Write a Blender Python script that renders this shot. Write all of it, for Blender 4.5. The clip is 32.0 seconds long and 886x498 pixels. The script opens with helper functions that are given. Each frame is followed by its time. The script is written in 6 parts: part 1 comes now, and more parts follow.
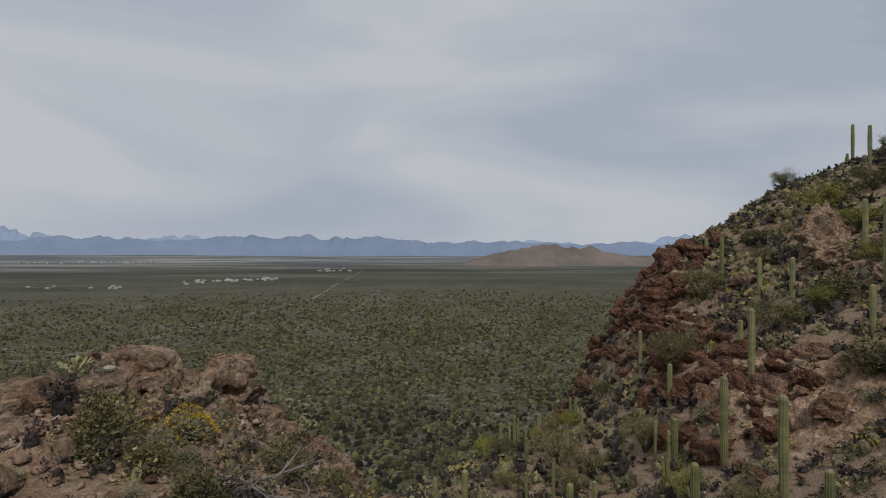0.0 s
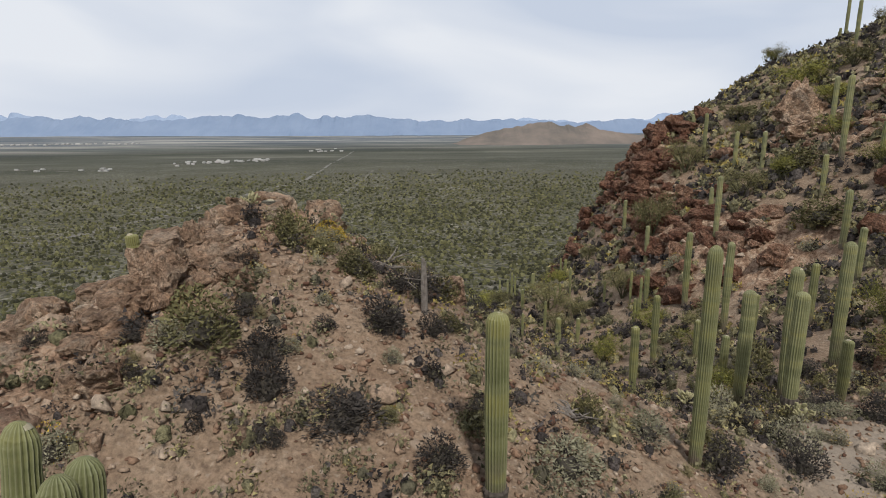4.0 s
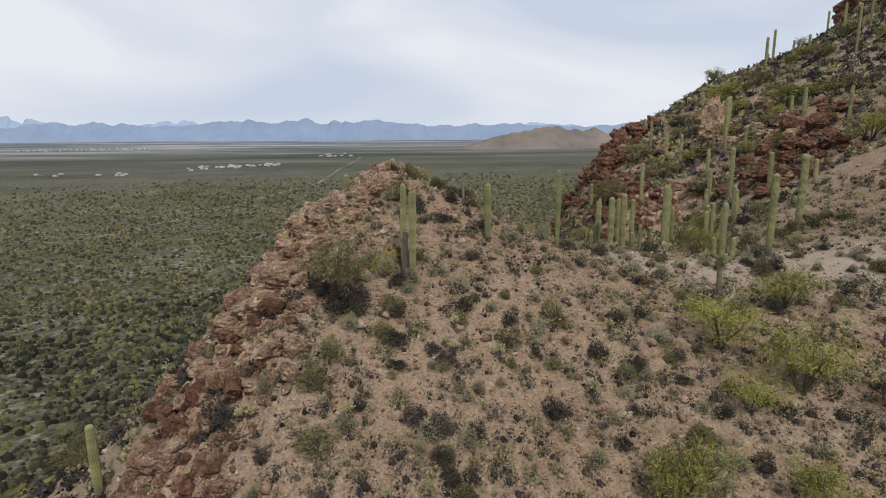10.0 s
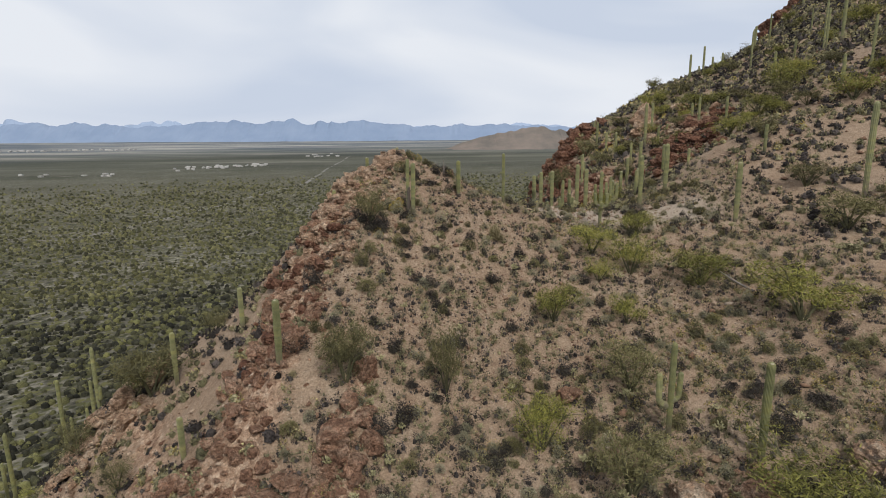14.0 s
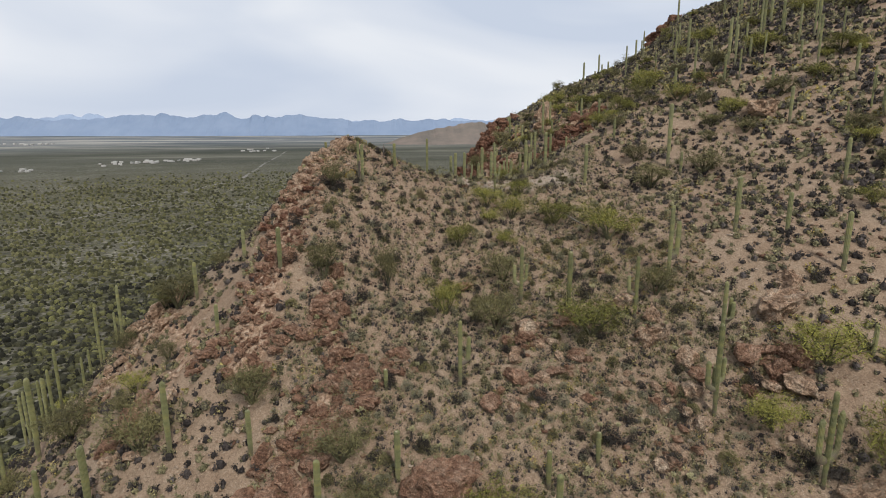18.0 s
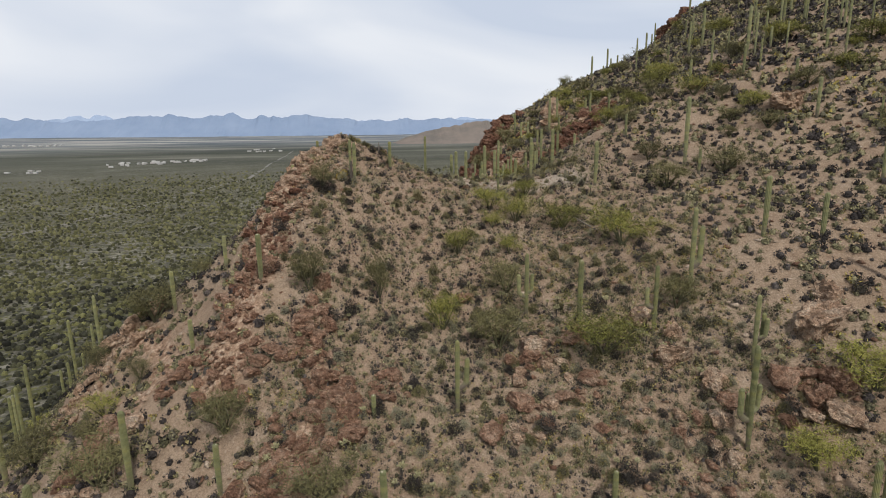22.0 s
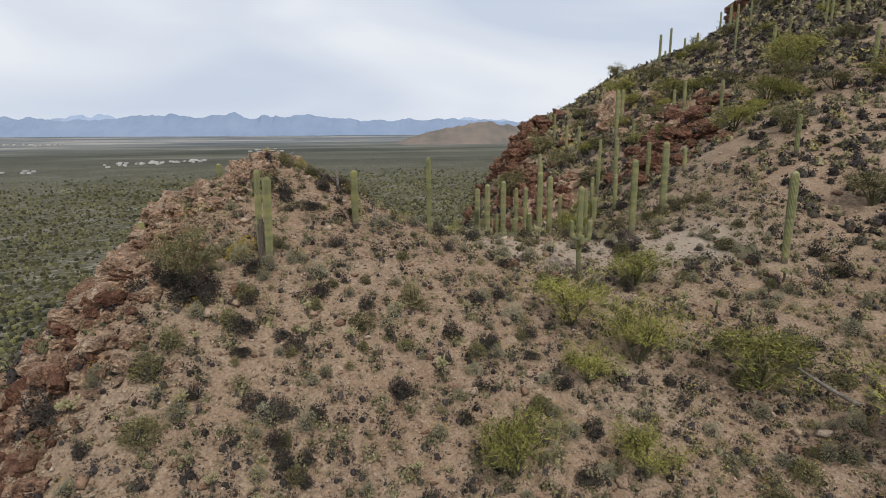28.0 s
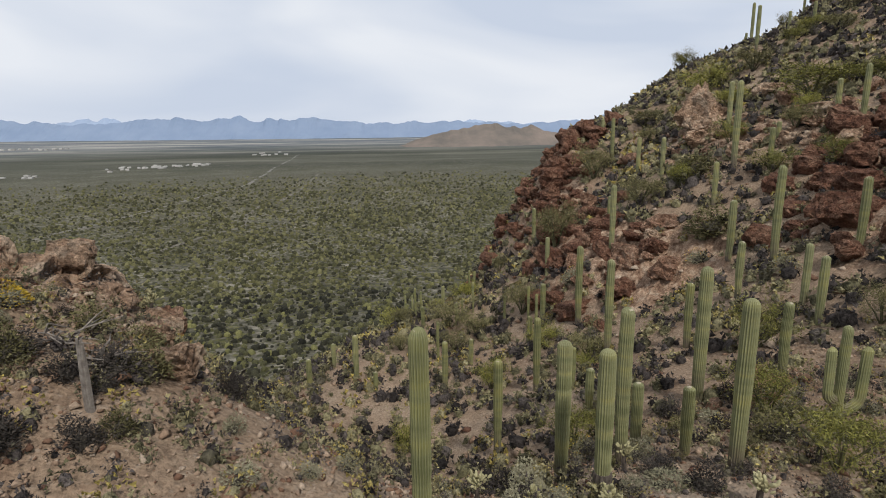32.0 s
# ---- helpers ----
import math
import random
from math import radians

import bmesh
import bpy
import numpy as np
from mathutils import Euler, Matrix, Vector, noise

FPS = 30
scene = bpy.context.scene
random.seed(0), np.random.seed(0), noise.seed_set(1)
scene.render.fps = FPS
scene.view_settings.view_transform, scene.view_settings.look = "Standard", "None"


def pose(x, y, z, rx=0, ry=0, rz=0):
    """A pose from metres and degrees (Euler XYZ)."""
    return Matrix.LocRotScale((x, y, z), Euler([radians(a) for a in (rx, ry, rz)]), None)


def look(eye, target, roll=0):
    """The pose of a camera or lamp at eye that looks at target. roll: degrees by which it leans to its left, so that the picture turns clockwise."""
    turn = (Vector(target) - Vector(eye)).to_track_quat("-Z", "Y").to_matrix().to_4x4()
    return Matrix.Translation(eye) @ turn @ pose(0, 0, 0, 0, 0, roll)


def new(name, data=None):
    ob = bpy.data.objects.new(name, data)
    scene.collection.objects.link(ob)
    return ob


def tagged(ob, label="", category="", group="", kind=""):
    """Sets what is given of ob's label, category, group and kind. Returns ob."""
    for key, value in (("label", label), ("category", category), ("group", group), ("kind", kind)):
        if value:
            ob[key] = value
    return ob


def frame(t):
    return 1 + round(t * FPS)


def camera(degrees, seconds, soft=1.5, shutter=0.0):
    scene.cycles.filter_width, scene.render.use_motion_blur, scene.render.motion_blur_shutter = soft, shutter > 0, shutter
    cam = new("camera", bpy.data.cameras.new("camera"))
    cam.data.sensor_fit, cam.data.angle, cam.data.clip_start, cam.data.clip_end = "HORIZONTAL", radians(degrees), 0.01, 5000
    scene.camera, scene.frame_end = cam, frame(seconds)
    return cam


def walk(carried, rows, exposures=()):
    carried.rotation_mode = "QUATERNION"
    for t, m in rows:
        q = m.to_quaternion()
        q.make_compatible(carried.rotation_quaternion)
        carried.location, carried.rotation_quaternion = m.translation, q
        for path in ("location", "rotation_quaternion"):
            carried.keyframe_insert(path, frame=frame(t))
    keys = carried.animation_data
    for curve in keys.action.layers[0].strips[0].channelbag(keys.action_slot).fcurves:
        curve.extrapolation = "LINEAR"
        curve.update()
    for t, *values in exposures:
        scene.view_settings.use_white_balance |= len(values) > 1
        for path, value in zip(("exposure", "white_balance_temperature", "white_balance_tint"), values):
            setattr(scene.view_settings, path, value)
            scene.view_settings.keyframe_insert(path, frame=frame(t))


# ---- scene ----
cam = camera(76.8, 32.0, soft=1.0)
METRES, EYE, TILT, LEAN, TURN = 110.0, 80.0, 0.0, 0.0, 0.0
ROWS = [
    (0.0, 0.0, 0.0, 0.0, 0.0, 0.0, -0.0),
    (0.5, -0.0002, -0.0003, 0.0001, -0.04, 0.06, -0.03),
    (1.0, -0.0007, -0.002, -0.0002, -0.11, 0.04, -0.06),
    (1.5, -0.0013, -0.0053, -0.0002, -0.16, 0.02, -0.11),
    (2.0, -0.0025, -0.0097, -0.0003, -0.25, 0.0, -0.11),
    (2.5, -0.0041, -0.0152, -0.0004, -0.4, -2.42, -0.15),
    (3.0, -0.0058, -0.022, -0.0003, -0.48, -3.48, -0.09),
    (3.5, -0.0076, -0.0301, -0.0011, -0.66, -10.06, 0.25),
    (4.0, -0.0093, -0.0393, -0.0012, -0.73, -12.24, 0.39),
    (4.5, -0.0109, -0.0498, -0.0012, -0.68, -12.17, 0.41),
    (6.5, -0.0164, -0.0972, -0.001, -0.34, -11.95, 0.48),
    (7.0, -0.0173, -0.1106, -0.0009, -0.26, -11.91, 0.47),
    (7.5, -0.0179, -0.1245, -0.0009, -0.19, -11.89, 0.52),
    (8.0, -0.0184, -0.139, -0.0008, -0.12, -11.86, 0.52),
    (8.5, -0.0187, -0.1539, -0.0008, -0.07, -11.84, 0.52),
    (9.0, -0.0192, -0.1695, -0.0008, -0.03, -11.83, 0.55),
    (9.5, -0.0196, -0.1856, -0.001, 0.02, -11.78, 0.55),
    (10.0, -0.02, -0.2023, -0.001, 0.06, -11.78, 0.58),
    (10.5, -0.0204, -0.2194, -0.0011, 0.1, -11.77, 0.56),
    (11.0, -0.0208, -0.2368, -0.0013, 0.12, -11.74, 0.6),
    (11.5, -0.021, -0.2545, -0.0016, 0.16, -11.75, 0.6),
    (12.0, -0.0211, -0.2722, -0.0017, 0.16, -11.74, 0.62),
    (12.5, -0.0208, -0.2896, -0.0023, 0.18, -11.68, 0.56),
    (13.0, -0.0206, -0.3072, -0.0023, 0.18, -11.72, 0.67),
    (13.5, -0.0207, -0.3254, -0.0026, 0.16, -11.73, 0.65),
    (14.0, -0.0207, -0.3434, -0.0032, -1.32, -11.75, 0.59),
    (14.5, -0.0209, -0.3614, -0.0037, -2.15, -11.78, 0.59),
    (16.5, -0.0222, -0.4361, -0.0061, -5.94, -11.82, 0.34),
    (17.0, -0.0227, -0.4549, -0.0064, -7.2, -11.88, 0.26),
    (17.5, -0.0238, -0.474, -0.0068, -7.43, -11.9, 0.26),
    (18.0, -0.0247, -0.4913, -0.0071, -7.4, -12.28, 0.32),
    (18.5, -0.025, -0.5027, -0.0074, -7.41, -12.3, 0.47),
    (19.0, -0.0247, -0.5082, -0.0078, -7.38, -12.31, 0.57),
    (19.5, -0.0237, -0.5085, -0.0079, -7.3, -12.34, 0.63),
    (20.0, -0.0223, -0.505, -0.0077, -7.21, -12.35, 0.67),
    (20.5, -0.0203, -0.4975, -0.0076, -7.09, -12.38, 0.69),
    (21.0, -0.0183, -0.4864, -0.0074, -6.99, -12.4, 0.72),
    (21.5, -0.0162, -0.4727, -0.0082, -6.87, -12.36, 0.71),
    (22.0, -0.0142, -0.4569, -0.0092, -6.79, -12.36, 0.7),
    (22.5, -0.0122, -0.4397, -0.0095, -6.75, -12.37, 0.67),
    (23.0, -0.0103, -0.4214, -0.0093, -6.72, -12.38, 0.64),
    (23.5, -0.0084, -0.4023, -0.009, -6.69, -12.38, 0.61),
    (24.0, -0.0065, -0.3823, -0.0086, -6.65, -12.38, 0.58),
    (24.5, -0.0047, -0.3618, -0.0081, -6.59, -12.37, 0.58),
    (25.0, -0.003, -0.3405, -0.0077, -6.55, -12.35, 0.54),
    (25.5, -0.0013, -0.3189, -0.0074, -6.51, -12.32, 0.52),
    (27.5, 0.0055, -0.2292, -0.005, -6.53, -12.32, 0.49),
    (28.0, 0.0074, -0.2063, -0.0044, -6.48, -12.32, 0.49),
    (28.5, 0.0096, -0.1834, -0.0039, -6.39, -12.29, 0.53),
    (29.0, 0.0116, -0.1602, -0.0032, -6.36, -12.28, 0.52),
    (29.5, 0.0138, -0.1372, -0.0027, -6.29, -12.24, 0.58),
    (30.0, 0.0159, -0.114, -0.0022, -6.21, -12.21, 0.64),
    (30.5, 0.018, -0.0909, -0.0015, -6.16, -12.21, 0.67),
    (31.0, 0.0209, -0.0673, -0.0004, -6.12, -12.18, 0.75),
    (31.5, 0.0235, -0.0428, 0.0008, -6.05, -12.16, 0.78),
    (32.0, 0.0256, -0.0182, 0.0020, -5.96, -12.1, 0.77),
]
EXPOSURES = [(0.0, -0.70), (3.2, -0.70), (3.9, -0.06), (32.0, -0.02)]
walk(cam, [(t, pose(0, 0, EYE, TILT, LEAN, TURN) @ pose(METRES * x, METRES * y, METRES * z, 90 + pitch, roll, yaw)) for t, x, y, z, yaw, pitch, roll in ROWS],
     exposures=EXPOSURES)

# ---- sky and sun: high thin overcast with streaks of blue ----
SUN_HEIGHT, SUN_TURN = 52.0, 163.0
world = bpy.data.worlds.new("sky")
scene.world = world
world.use_nodes = True
wt = world.node_tree
wt.nodes.clear()


def wnode(kind, **sets):
    n = wt.nodes.new(kind)
    for k, v in sets.items():
        n.inputs[k].default_value = v
    return n


w_out, w_bg = wnode("ShaderNodeOutputWorld"), wnode("ShaderNodeBackground", Strength=1.0)
sky = wnode("ShaderNodeTexSky")
sky.sky_type, sky.sun_disc = "NISHITA", False
sky.sun_elevation, sky.sun_rotation = radians(SUN_HEIGHT), radians(SUN_TURN)
sky.air_density, sky.dust_density = 1.0, 1.5
sky_dim = wnode("ShaderNodeVectorMath")
sky_dim.operation = "SCALE"
sky_dim.inputs["Scale"].default_value = 0.065
where = wnode("ShaderNodeTexCoord")
flat = wnode("ShaderNodeMapping")
flat.inputs["Scale"].default_value = (0.7, 0.9, 2.6)
flat.inputs["Location"].default_value = (0.35, 0.1, 0.0)
veil = wnode("ShaderNodeTexNoise", Scale=1.5, Detail=6.0, Roughness=0.5, Distortion=0.7)
veil_ramp = wnode("ShaderNodeValToRGB")
veil_ramp.color_ramp.elements[0].position, veil_ramp.color_ramp.elements[1].position = 0.22, 0.5
veil_ramp.color_ramp.elements[0].color, veil_ramp.color_ramp.elements[1].color = (0.12, 0.12, 0.12, 1), (1, 1, 1, 1)
tone = wnode("ShaderNodeTexNoise", Scale=2.2, Detail=4.5, Roughness=0.42, Distortion=0.6)
tone_ramp = wnode("ShaderNodeValToRGB")
tone_ramp.color_ramp.elements[0].position, tone_ramp.color_ramp.elements[1].position = 0.36, 0.60
tone_ramp.color_ramp.elements[0].color, tone_ramp.color_ramp.elements[1].color = (0.59, 0.66, 0.785, 1), (0.81, 0.845, 0.905, 1)
w_mix = wnode("ShaderNodeMix")
w_mix.data_type = "RGBA"
wl = wt.links.new
wl(where.outputs["Generated"], flat.inputs["Vector"])
wl(flat.outputs["Vector"], veil.inputs["Vector"])
wl(flat.outputs["Vector"], tone.inputs["Vector"])
# the veil thins out towards the east
east = wnode("ShaderNodeVectorMath")
east.operation = "DOT_PRODUCT"
east.inputs[1].default_value = (-0.55, 0.1, -0.62)
thin = wnode("ShaderNodeMath")
thin.operation = "ADD"
wl(where.outputs["Generated"], east.inputs[0])
wl(east.outputs["Value"], thin.inputs[0])
wl(veil.outputs["Fac"], thin.inputs[1])
shift = wnode("ShaderNodeMath")
shift.operation = "ADD"
shift.inputs[1].default_value = 0.42
wl(thin.outputs[0], shift.inputs[0])
wl(shift.outputs[0], veil_ramp.inputs["Fac"])
wl(tone.outputs["Fac"], tone_ramp.inputs["Fac"])
wl(sky.outputs["Color"], sky_dim.inputs[0])
wl(veil_ramp.outputs["Color"], w_mix.inputs["Factor"])
wl(sky_dim.outputs["Vector"], w_mix.inputs[6])
wl(tone_ramp.outputs["Color"], w_mix.inputs[7])
wl(w_mix.outputs[2], w_bg.inputs["Color"])
wl(w_bg.outputs["Background"], w_out.inputs["Surface"])

sun_data = bpy.data.lights.new("sun", "SUN")
sun_data.energy, sun_data.angle, sun_data.color = 3.25, radians(6), (1.0, 0.97, 0.92)
sun = new("sun", sun_data)
a, e = radians(SUN_TURN), radians(SUN_HEIGHT)
sun.matrix_world = look((0, 0, 300), (-300 * math.sin(a) * math.cos(e), -300 * math.cos(a) * math.cos(e), 300 - 300 * math.sin(e)))

# ---- materials ----
def material(name, rough=0.9):
    m = bpy.data.materials.new(name)
    m.use_nodes = True
    t = m.node_tree
    b = t.nodes["Principled BSDF"]
    b.inputs["Roughness"].default_value = rough
    b.inputs["Specular IOR Level"].default_value = 0.2
    return m, t, b


def node(t, kind, **sets):
    n = t.nodes.new(kind)
    for k, v in sets.items():
        n.inputs[k].default_value = v
    return n


def noise_of(t, vector, scale, detail=4.0, rough=0.55, distortion=0.0):
    n = node(t, "ShaderNodeTexNoise", Scale=scale, Detail=detail, Roughness=rough, Distortion=distortion)
    t.links.new(vector, n.inputs["Vector"])
    return n.outputs["Fac"]


def ramp_of(t, fac, stops):
    n = t.nodes.new("ShaderNodeValToRGB")
    els = n.color_ramp.elements
    while len(els) < len(stops):
        els.new(0.5)
    for el, (p, c) in zip(els, stops):
        el.position = p
        el.color = (*c, 1) if len(c) == 3 else (c[0], c[0], c[0], 1)
    t.links.new(fac, n.inputs["Fac"])
    return n.outputs["Color"]


def mixed(t, fac, a, b, how="MIX"):
    n = t.nodes.new("ShaderNodeMix")
    n.data_type, n.blend_type = "RGBA", how
    for sock, v in ((n.inputs["Factor"], fac), (n.inputs[6], a), (n.inputs[7], b)):
        if isinstance(v, (int, float)):
            sock.default_value = v
        elif isinstance(v, tuple):
            sock.default_value = (*v, 1)
        else:
            t.links.new(v, sock)
    return n.outputs[2]


def maths(t, op, a, b=0.0, clamp=False):
    n = t.nodes.new("ShaderNodeMath")
    n.operation, n.use_clamp = op, clamp
    for sock, v in zip(n.inputs, (a, b)):
        if isinstance(v, (int, float)):
            sock.default_value = v
        else:
            t.links.new(v, sock)
    return n.outputs[0]


def bump(t, b, height, strength, distance):
    n = node(t, "ShaderNodeBump", Strength=strength, Distance=distance)
    t.links.new(height, n.inputs["Height"])
    t.links.new(n.outputs["Normal"], b.inputs["Normal"])


def position(t):
    return t.nodes.new("ShaderNodeNewGeometry").outputs["Position"]


def attribute(t, name):
    n = t.nodes.new("ShaderNodeAttribute")
    n.attribute_name = name
    return n.outputs["Fac"]


def ground_material():
    m, t, b = material("desert_ground", 0.95)
    p = position(t)
    # gravelly tan soil with pink and pale patches
    big = noise_of(t, p, 0.16, 5.0, 0.6)
    mid = noise_of(t, p, 1.3, 8.0, 0.72)
    fine = noise_of(t, p, 11.0, 4.0, 0.75)
    soil = ramp_of(t, big, [(0.3, (0.211, 0.138, 0.090)), (0.5, (0.258, 0.184, 0.124)), (0.7, (0.288, 0.225, 0.163))])
    soil = mixed(t, 0.5, soil, ramp_of(t, mid, [(0.36, (0.159, 0.105, 0.069)), (0.5, (0.254, 0.182, 0.124)), (0.64, (0.314, 0.241, 0.172))]))
    soil = mixed(t, 0.7, soil, ramp_of(t, fine, [(0.34, (0.42,)), (0.5, (1.0,)), (0.66, (1.38,))]), "MULTIPLY")
    coarse, coarse_gap = stone_layer(t, p, 6.0)
    small, small_gap = stone_layer(t, p, 15.0)
    soil = mixed(t, maths(t, "MULTIPLY", coarse_gap, 0.32), soil, coarse)
    soil = mixed(t, maths(t, "MULTIPLY", small_gap, 0.4), soil, small)
    # bare bedrock where the ground is rocky
    crack = node(t, "ShaderNodeTexVoronoi", Scale=2.6)
    crack.feature = "DISTANCE_TO_EDGE"
    swirl = node(t, "ShaderNodeTexNoise", Scale=1.6, Detail=4.0)
    warp = node(t, "ShaderNodeVectorMath")
    t.links.new(p, swirl.inputs["Vector"])
    t.links.new(p, warp.inputs[0])
    t.links.new(swirl.outputs["Color"], warp.inputs[1])
    t.links.new(warp.outputs[0], crack.inputs["Vector"])
    stone = ramp_of(t, noise_of(t, p, 2.4, 9.0, 0.76), [(0.36, (0.120, 0.066, 0.042)), (0.5, (0.300, 0.196, 0.130)), (0.64, (0.450, 0.345, 0.250))])
    stone = mixed(t, 0.8, stone, ramp_of(t, fine, [(0.36, (0.6,)), (0.5, (1.0,)), (0.66, (1.25,))]), "MULTIPLY")
    seam = ramp_of(t, crack.outputs["Distance"], [(0.0, (0.12,)), (0.06, (1.0,))])
    stone = mixed(t, 0.3, stone, seam, "MULTIPLY")
    rocky = ramp_of(t, maths(t, "ADD", attribute(t, "rocky"), maths(t, "MULTIPLY", maths(t, "SUBTRACT", mid, 0.5), 1.1)), [(0.38, (0.0,)), (0.6, (1.0,))])
    soil = mixed(t, maths(t, "MULTIPLY", attribute(t, "pale"), 0.85), soil, ramp_of(t, mid, [(0.3, (0.258, 0.211, 0.163)), (0.7, (0.344, 0.288, 0.228))]))
    hill = mixed(t, rocky, soil, stone)
    # the plain: pale gravel, washes and low scrub, greyed in the distance by painted haze
    wash = noise_of(t, p, 0.011, 8.0, 0.62, 0.8)
    gravel = ramp_of(t, noise_of(t, p, 0.22, 6.0, 0.7), [(0.36, (0.038, 0.036, 0.026)), (0.5, (0.090, 0.083, 0.060)), (0.62, (0.205, 0.188, 0.150))])
    gravel = mixed(t, 0.7, gravel, ramp_of(t, wash, [(0.36, (0.55,)), (0.5, (0.95,)), (0.66, (1.45,))]), "MULTIPLY")
    bush = node(t, "ShaderNodeTexVoronoi", Scale=0.42)
    t.links.new(p, bush.inputs["Vector"])
    pick = node(t, "ShaderNodeSeparateColor")
    t.links.new(bush.outputs["Color"], pick.inputs["Color"])
    leaf = ramp_of(t, pick.outputs["Red"], [(0.0, (0.026, 0.026, 0.014)), (0.5, (0.057, 0.057, 0.022)), (1.0, (0.112, 0.105, 0.039))])
    size = maths(t, "ADD", bush.outputs["Distance"], maths(t, "MULTIPLY", pick.outputs["Green"], 0.35))
    cover = ramp_of(t, maths(t, "ADD", size, maths(t, "MULTIPLY", maths(t, "SUBTRACT", wash, 0.5), 0.7)), [(0.52, (1.0,)), (0.72, (0.0,))])
    plain = mixed(t, cover, gravel, leaf)
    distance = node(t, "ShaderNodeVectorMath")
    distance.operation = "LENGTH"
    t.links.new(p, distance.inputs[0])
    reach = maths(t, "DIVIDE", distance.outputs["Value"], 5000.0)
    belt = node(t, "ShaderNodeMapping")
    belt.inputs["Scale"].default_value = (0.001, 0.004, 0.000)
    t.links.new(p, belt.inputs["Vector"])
    # belts of scrub and bare ground, with cloud-shadow streaks put into the colour
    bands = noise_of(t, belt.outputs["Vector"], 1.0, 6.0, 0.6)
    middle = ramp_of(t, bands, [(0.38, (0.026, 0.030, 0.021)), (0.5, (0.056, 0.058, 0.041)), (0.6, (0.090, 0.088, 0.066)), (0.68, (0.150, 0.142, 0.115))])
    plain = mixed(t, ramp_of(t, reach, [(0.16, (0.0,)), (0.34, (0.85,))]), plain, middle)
    # bluish haze over the farthest plain, mixed into its colour
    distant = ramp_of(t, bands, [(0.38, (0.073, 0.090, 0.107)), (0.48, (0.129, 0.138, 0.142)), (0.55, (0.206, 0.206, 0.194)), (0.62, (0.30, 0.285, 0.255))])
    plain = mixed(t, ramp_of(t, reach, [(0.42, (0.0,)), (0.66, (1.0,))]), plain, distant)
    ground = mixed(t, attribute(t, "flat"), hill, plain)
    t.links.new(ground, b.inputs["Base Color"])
    relief = maths(t, "ADD", maths(t, "MULTIPLY", mid, 0.8), maths(t, "ADD", maths(t, "MULTIPLY", coarse_gap, 0.12), maths(t, "MULTIPLY", fine, 0.3)))
    relief = maths(t, "ADD", relief, maths(t, "MULTIPLY", rocky, maths(t, "MULTIPLY", seam, 0.12)))
    bump(t, b, relief, 1.0, 0.16)
    return m


def stone_layer(t, p, scale):
    """Embedded stones: a colour for each and how far into the stone a place lies."""
    grit = node(t, "ShaderNodeTexVoronoi", Scale=scale)
    t.links.new(p, grit.inputs["Vector"])
    own = node(t, "ShaderNodeSeparateColor")
    t.links.new(grit.outputs["Color"], own.inputs["Color"])
    colour = ramp_of(t, own.outputs["Red"], [(0.0, (0.047, 0.028, 0.020)), (0.35, (0.142, 0.090, 0.060)), (0.75, (0.275, 0.202, 0.142)), (1.0, (0.482, 0.404, 0.318))])
    rim = node(t, "ShaderNodeTexVoronoi", Scale=scale)
    rim.feature = "DISTANCE_TO_EDGE"
    t.links.new(p, rim.inputs["Vector"])
    inside = ramp_of(t, rim.outputs["Distance"], [(0.02, (0.0,)), (0.30, (1.0,))])
    some = ramp_of(t, own.outputs["Green"], [(0.45, (0.0,)), (0.55, (1.0,))])
    return colour, maths(t, "MULTIPLY", inside, some)


def rock_material(name, dark, mid, light):
    """Rugged rock: mottled from dark to pale, chipped into small facets, with a few open joints."""
    m, t, b = material(name, 0.92)
    p = position(t)
    which = t.nodes.new("ShaderNodeObjectInfo").outputs["Random"]
    large = noise_of(t, p, 0.9, 6.0, 0.65, 0.4)
    mottle = noise_of(t, p, 3.6, 9.0, 0.78, 0.3)
    fine = noise_of(t, p, 15.0, 5.0, 0.75)
    tone = maths(t, "ADD", maths(t, "MULTIPLY", large, 0.5), maths(t, "MULTIPLY", mottle, 0.5))
    c = ramp_of(t, tone, [(0.36, dark), (0.48, mid), (0.60, light)])
    c = mixed(t, maths(t, "MULTIPLY", which, 0.25), c, mid)
    c = mixed(t, 0.8, c, ramp_of(t, fine, [(0.34, (0.42,)), (0.5, (1.0,)), (0.66, (1.4,))]), "MULTIPLY")
    swirl = node(t, "ShaderNodeTexNoise", Scale=1.6, Detail=6.0)
    warp = node(t, "ShaderNodeVectorMath")
    t.links.new(p, swirl.inputs["Vector"])
    t.links.new(p, warp.inputs[0])
    t.links.new(swirl.outputs["Color"], warp.inputs[1])
    relief = maths(t, "ADD", maths(t, "MULTIPLY", fine, 0.35), mottle)
    for scale, k in ((3.4, 0.9), (8.5, 0.45)):
        chip = node(t, "ShaderNodeTexVoronoi", Scale=scale)
        t.links.new(warp.outputs[0], chip.inputs["Vector"])
        relief = maths(t, "SUBTRACT", relief, maths(t, "MULTIPLY", chip.outputs["Distance"], k))
        own = node(t, "ShaderNodeSeparateColor")
        t.links.new(chip.outputs["Color"], own.inputs["Color"])
        c = mixed(t, 0.7, c, ramp_of(t, own.outputs["Red"], [(0.0, (0.68,)), (1.0, (1.34,))]), "MULTIPLY")
    t.links.new(c, b.inputs["Base Color"])
    bump(t, b, relief, 1.0, 0.30)
    return m


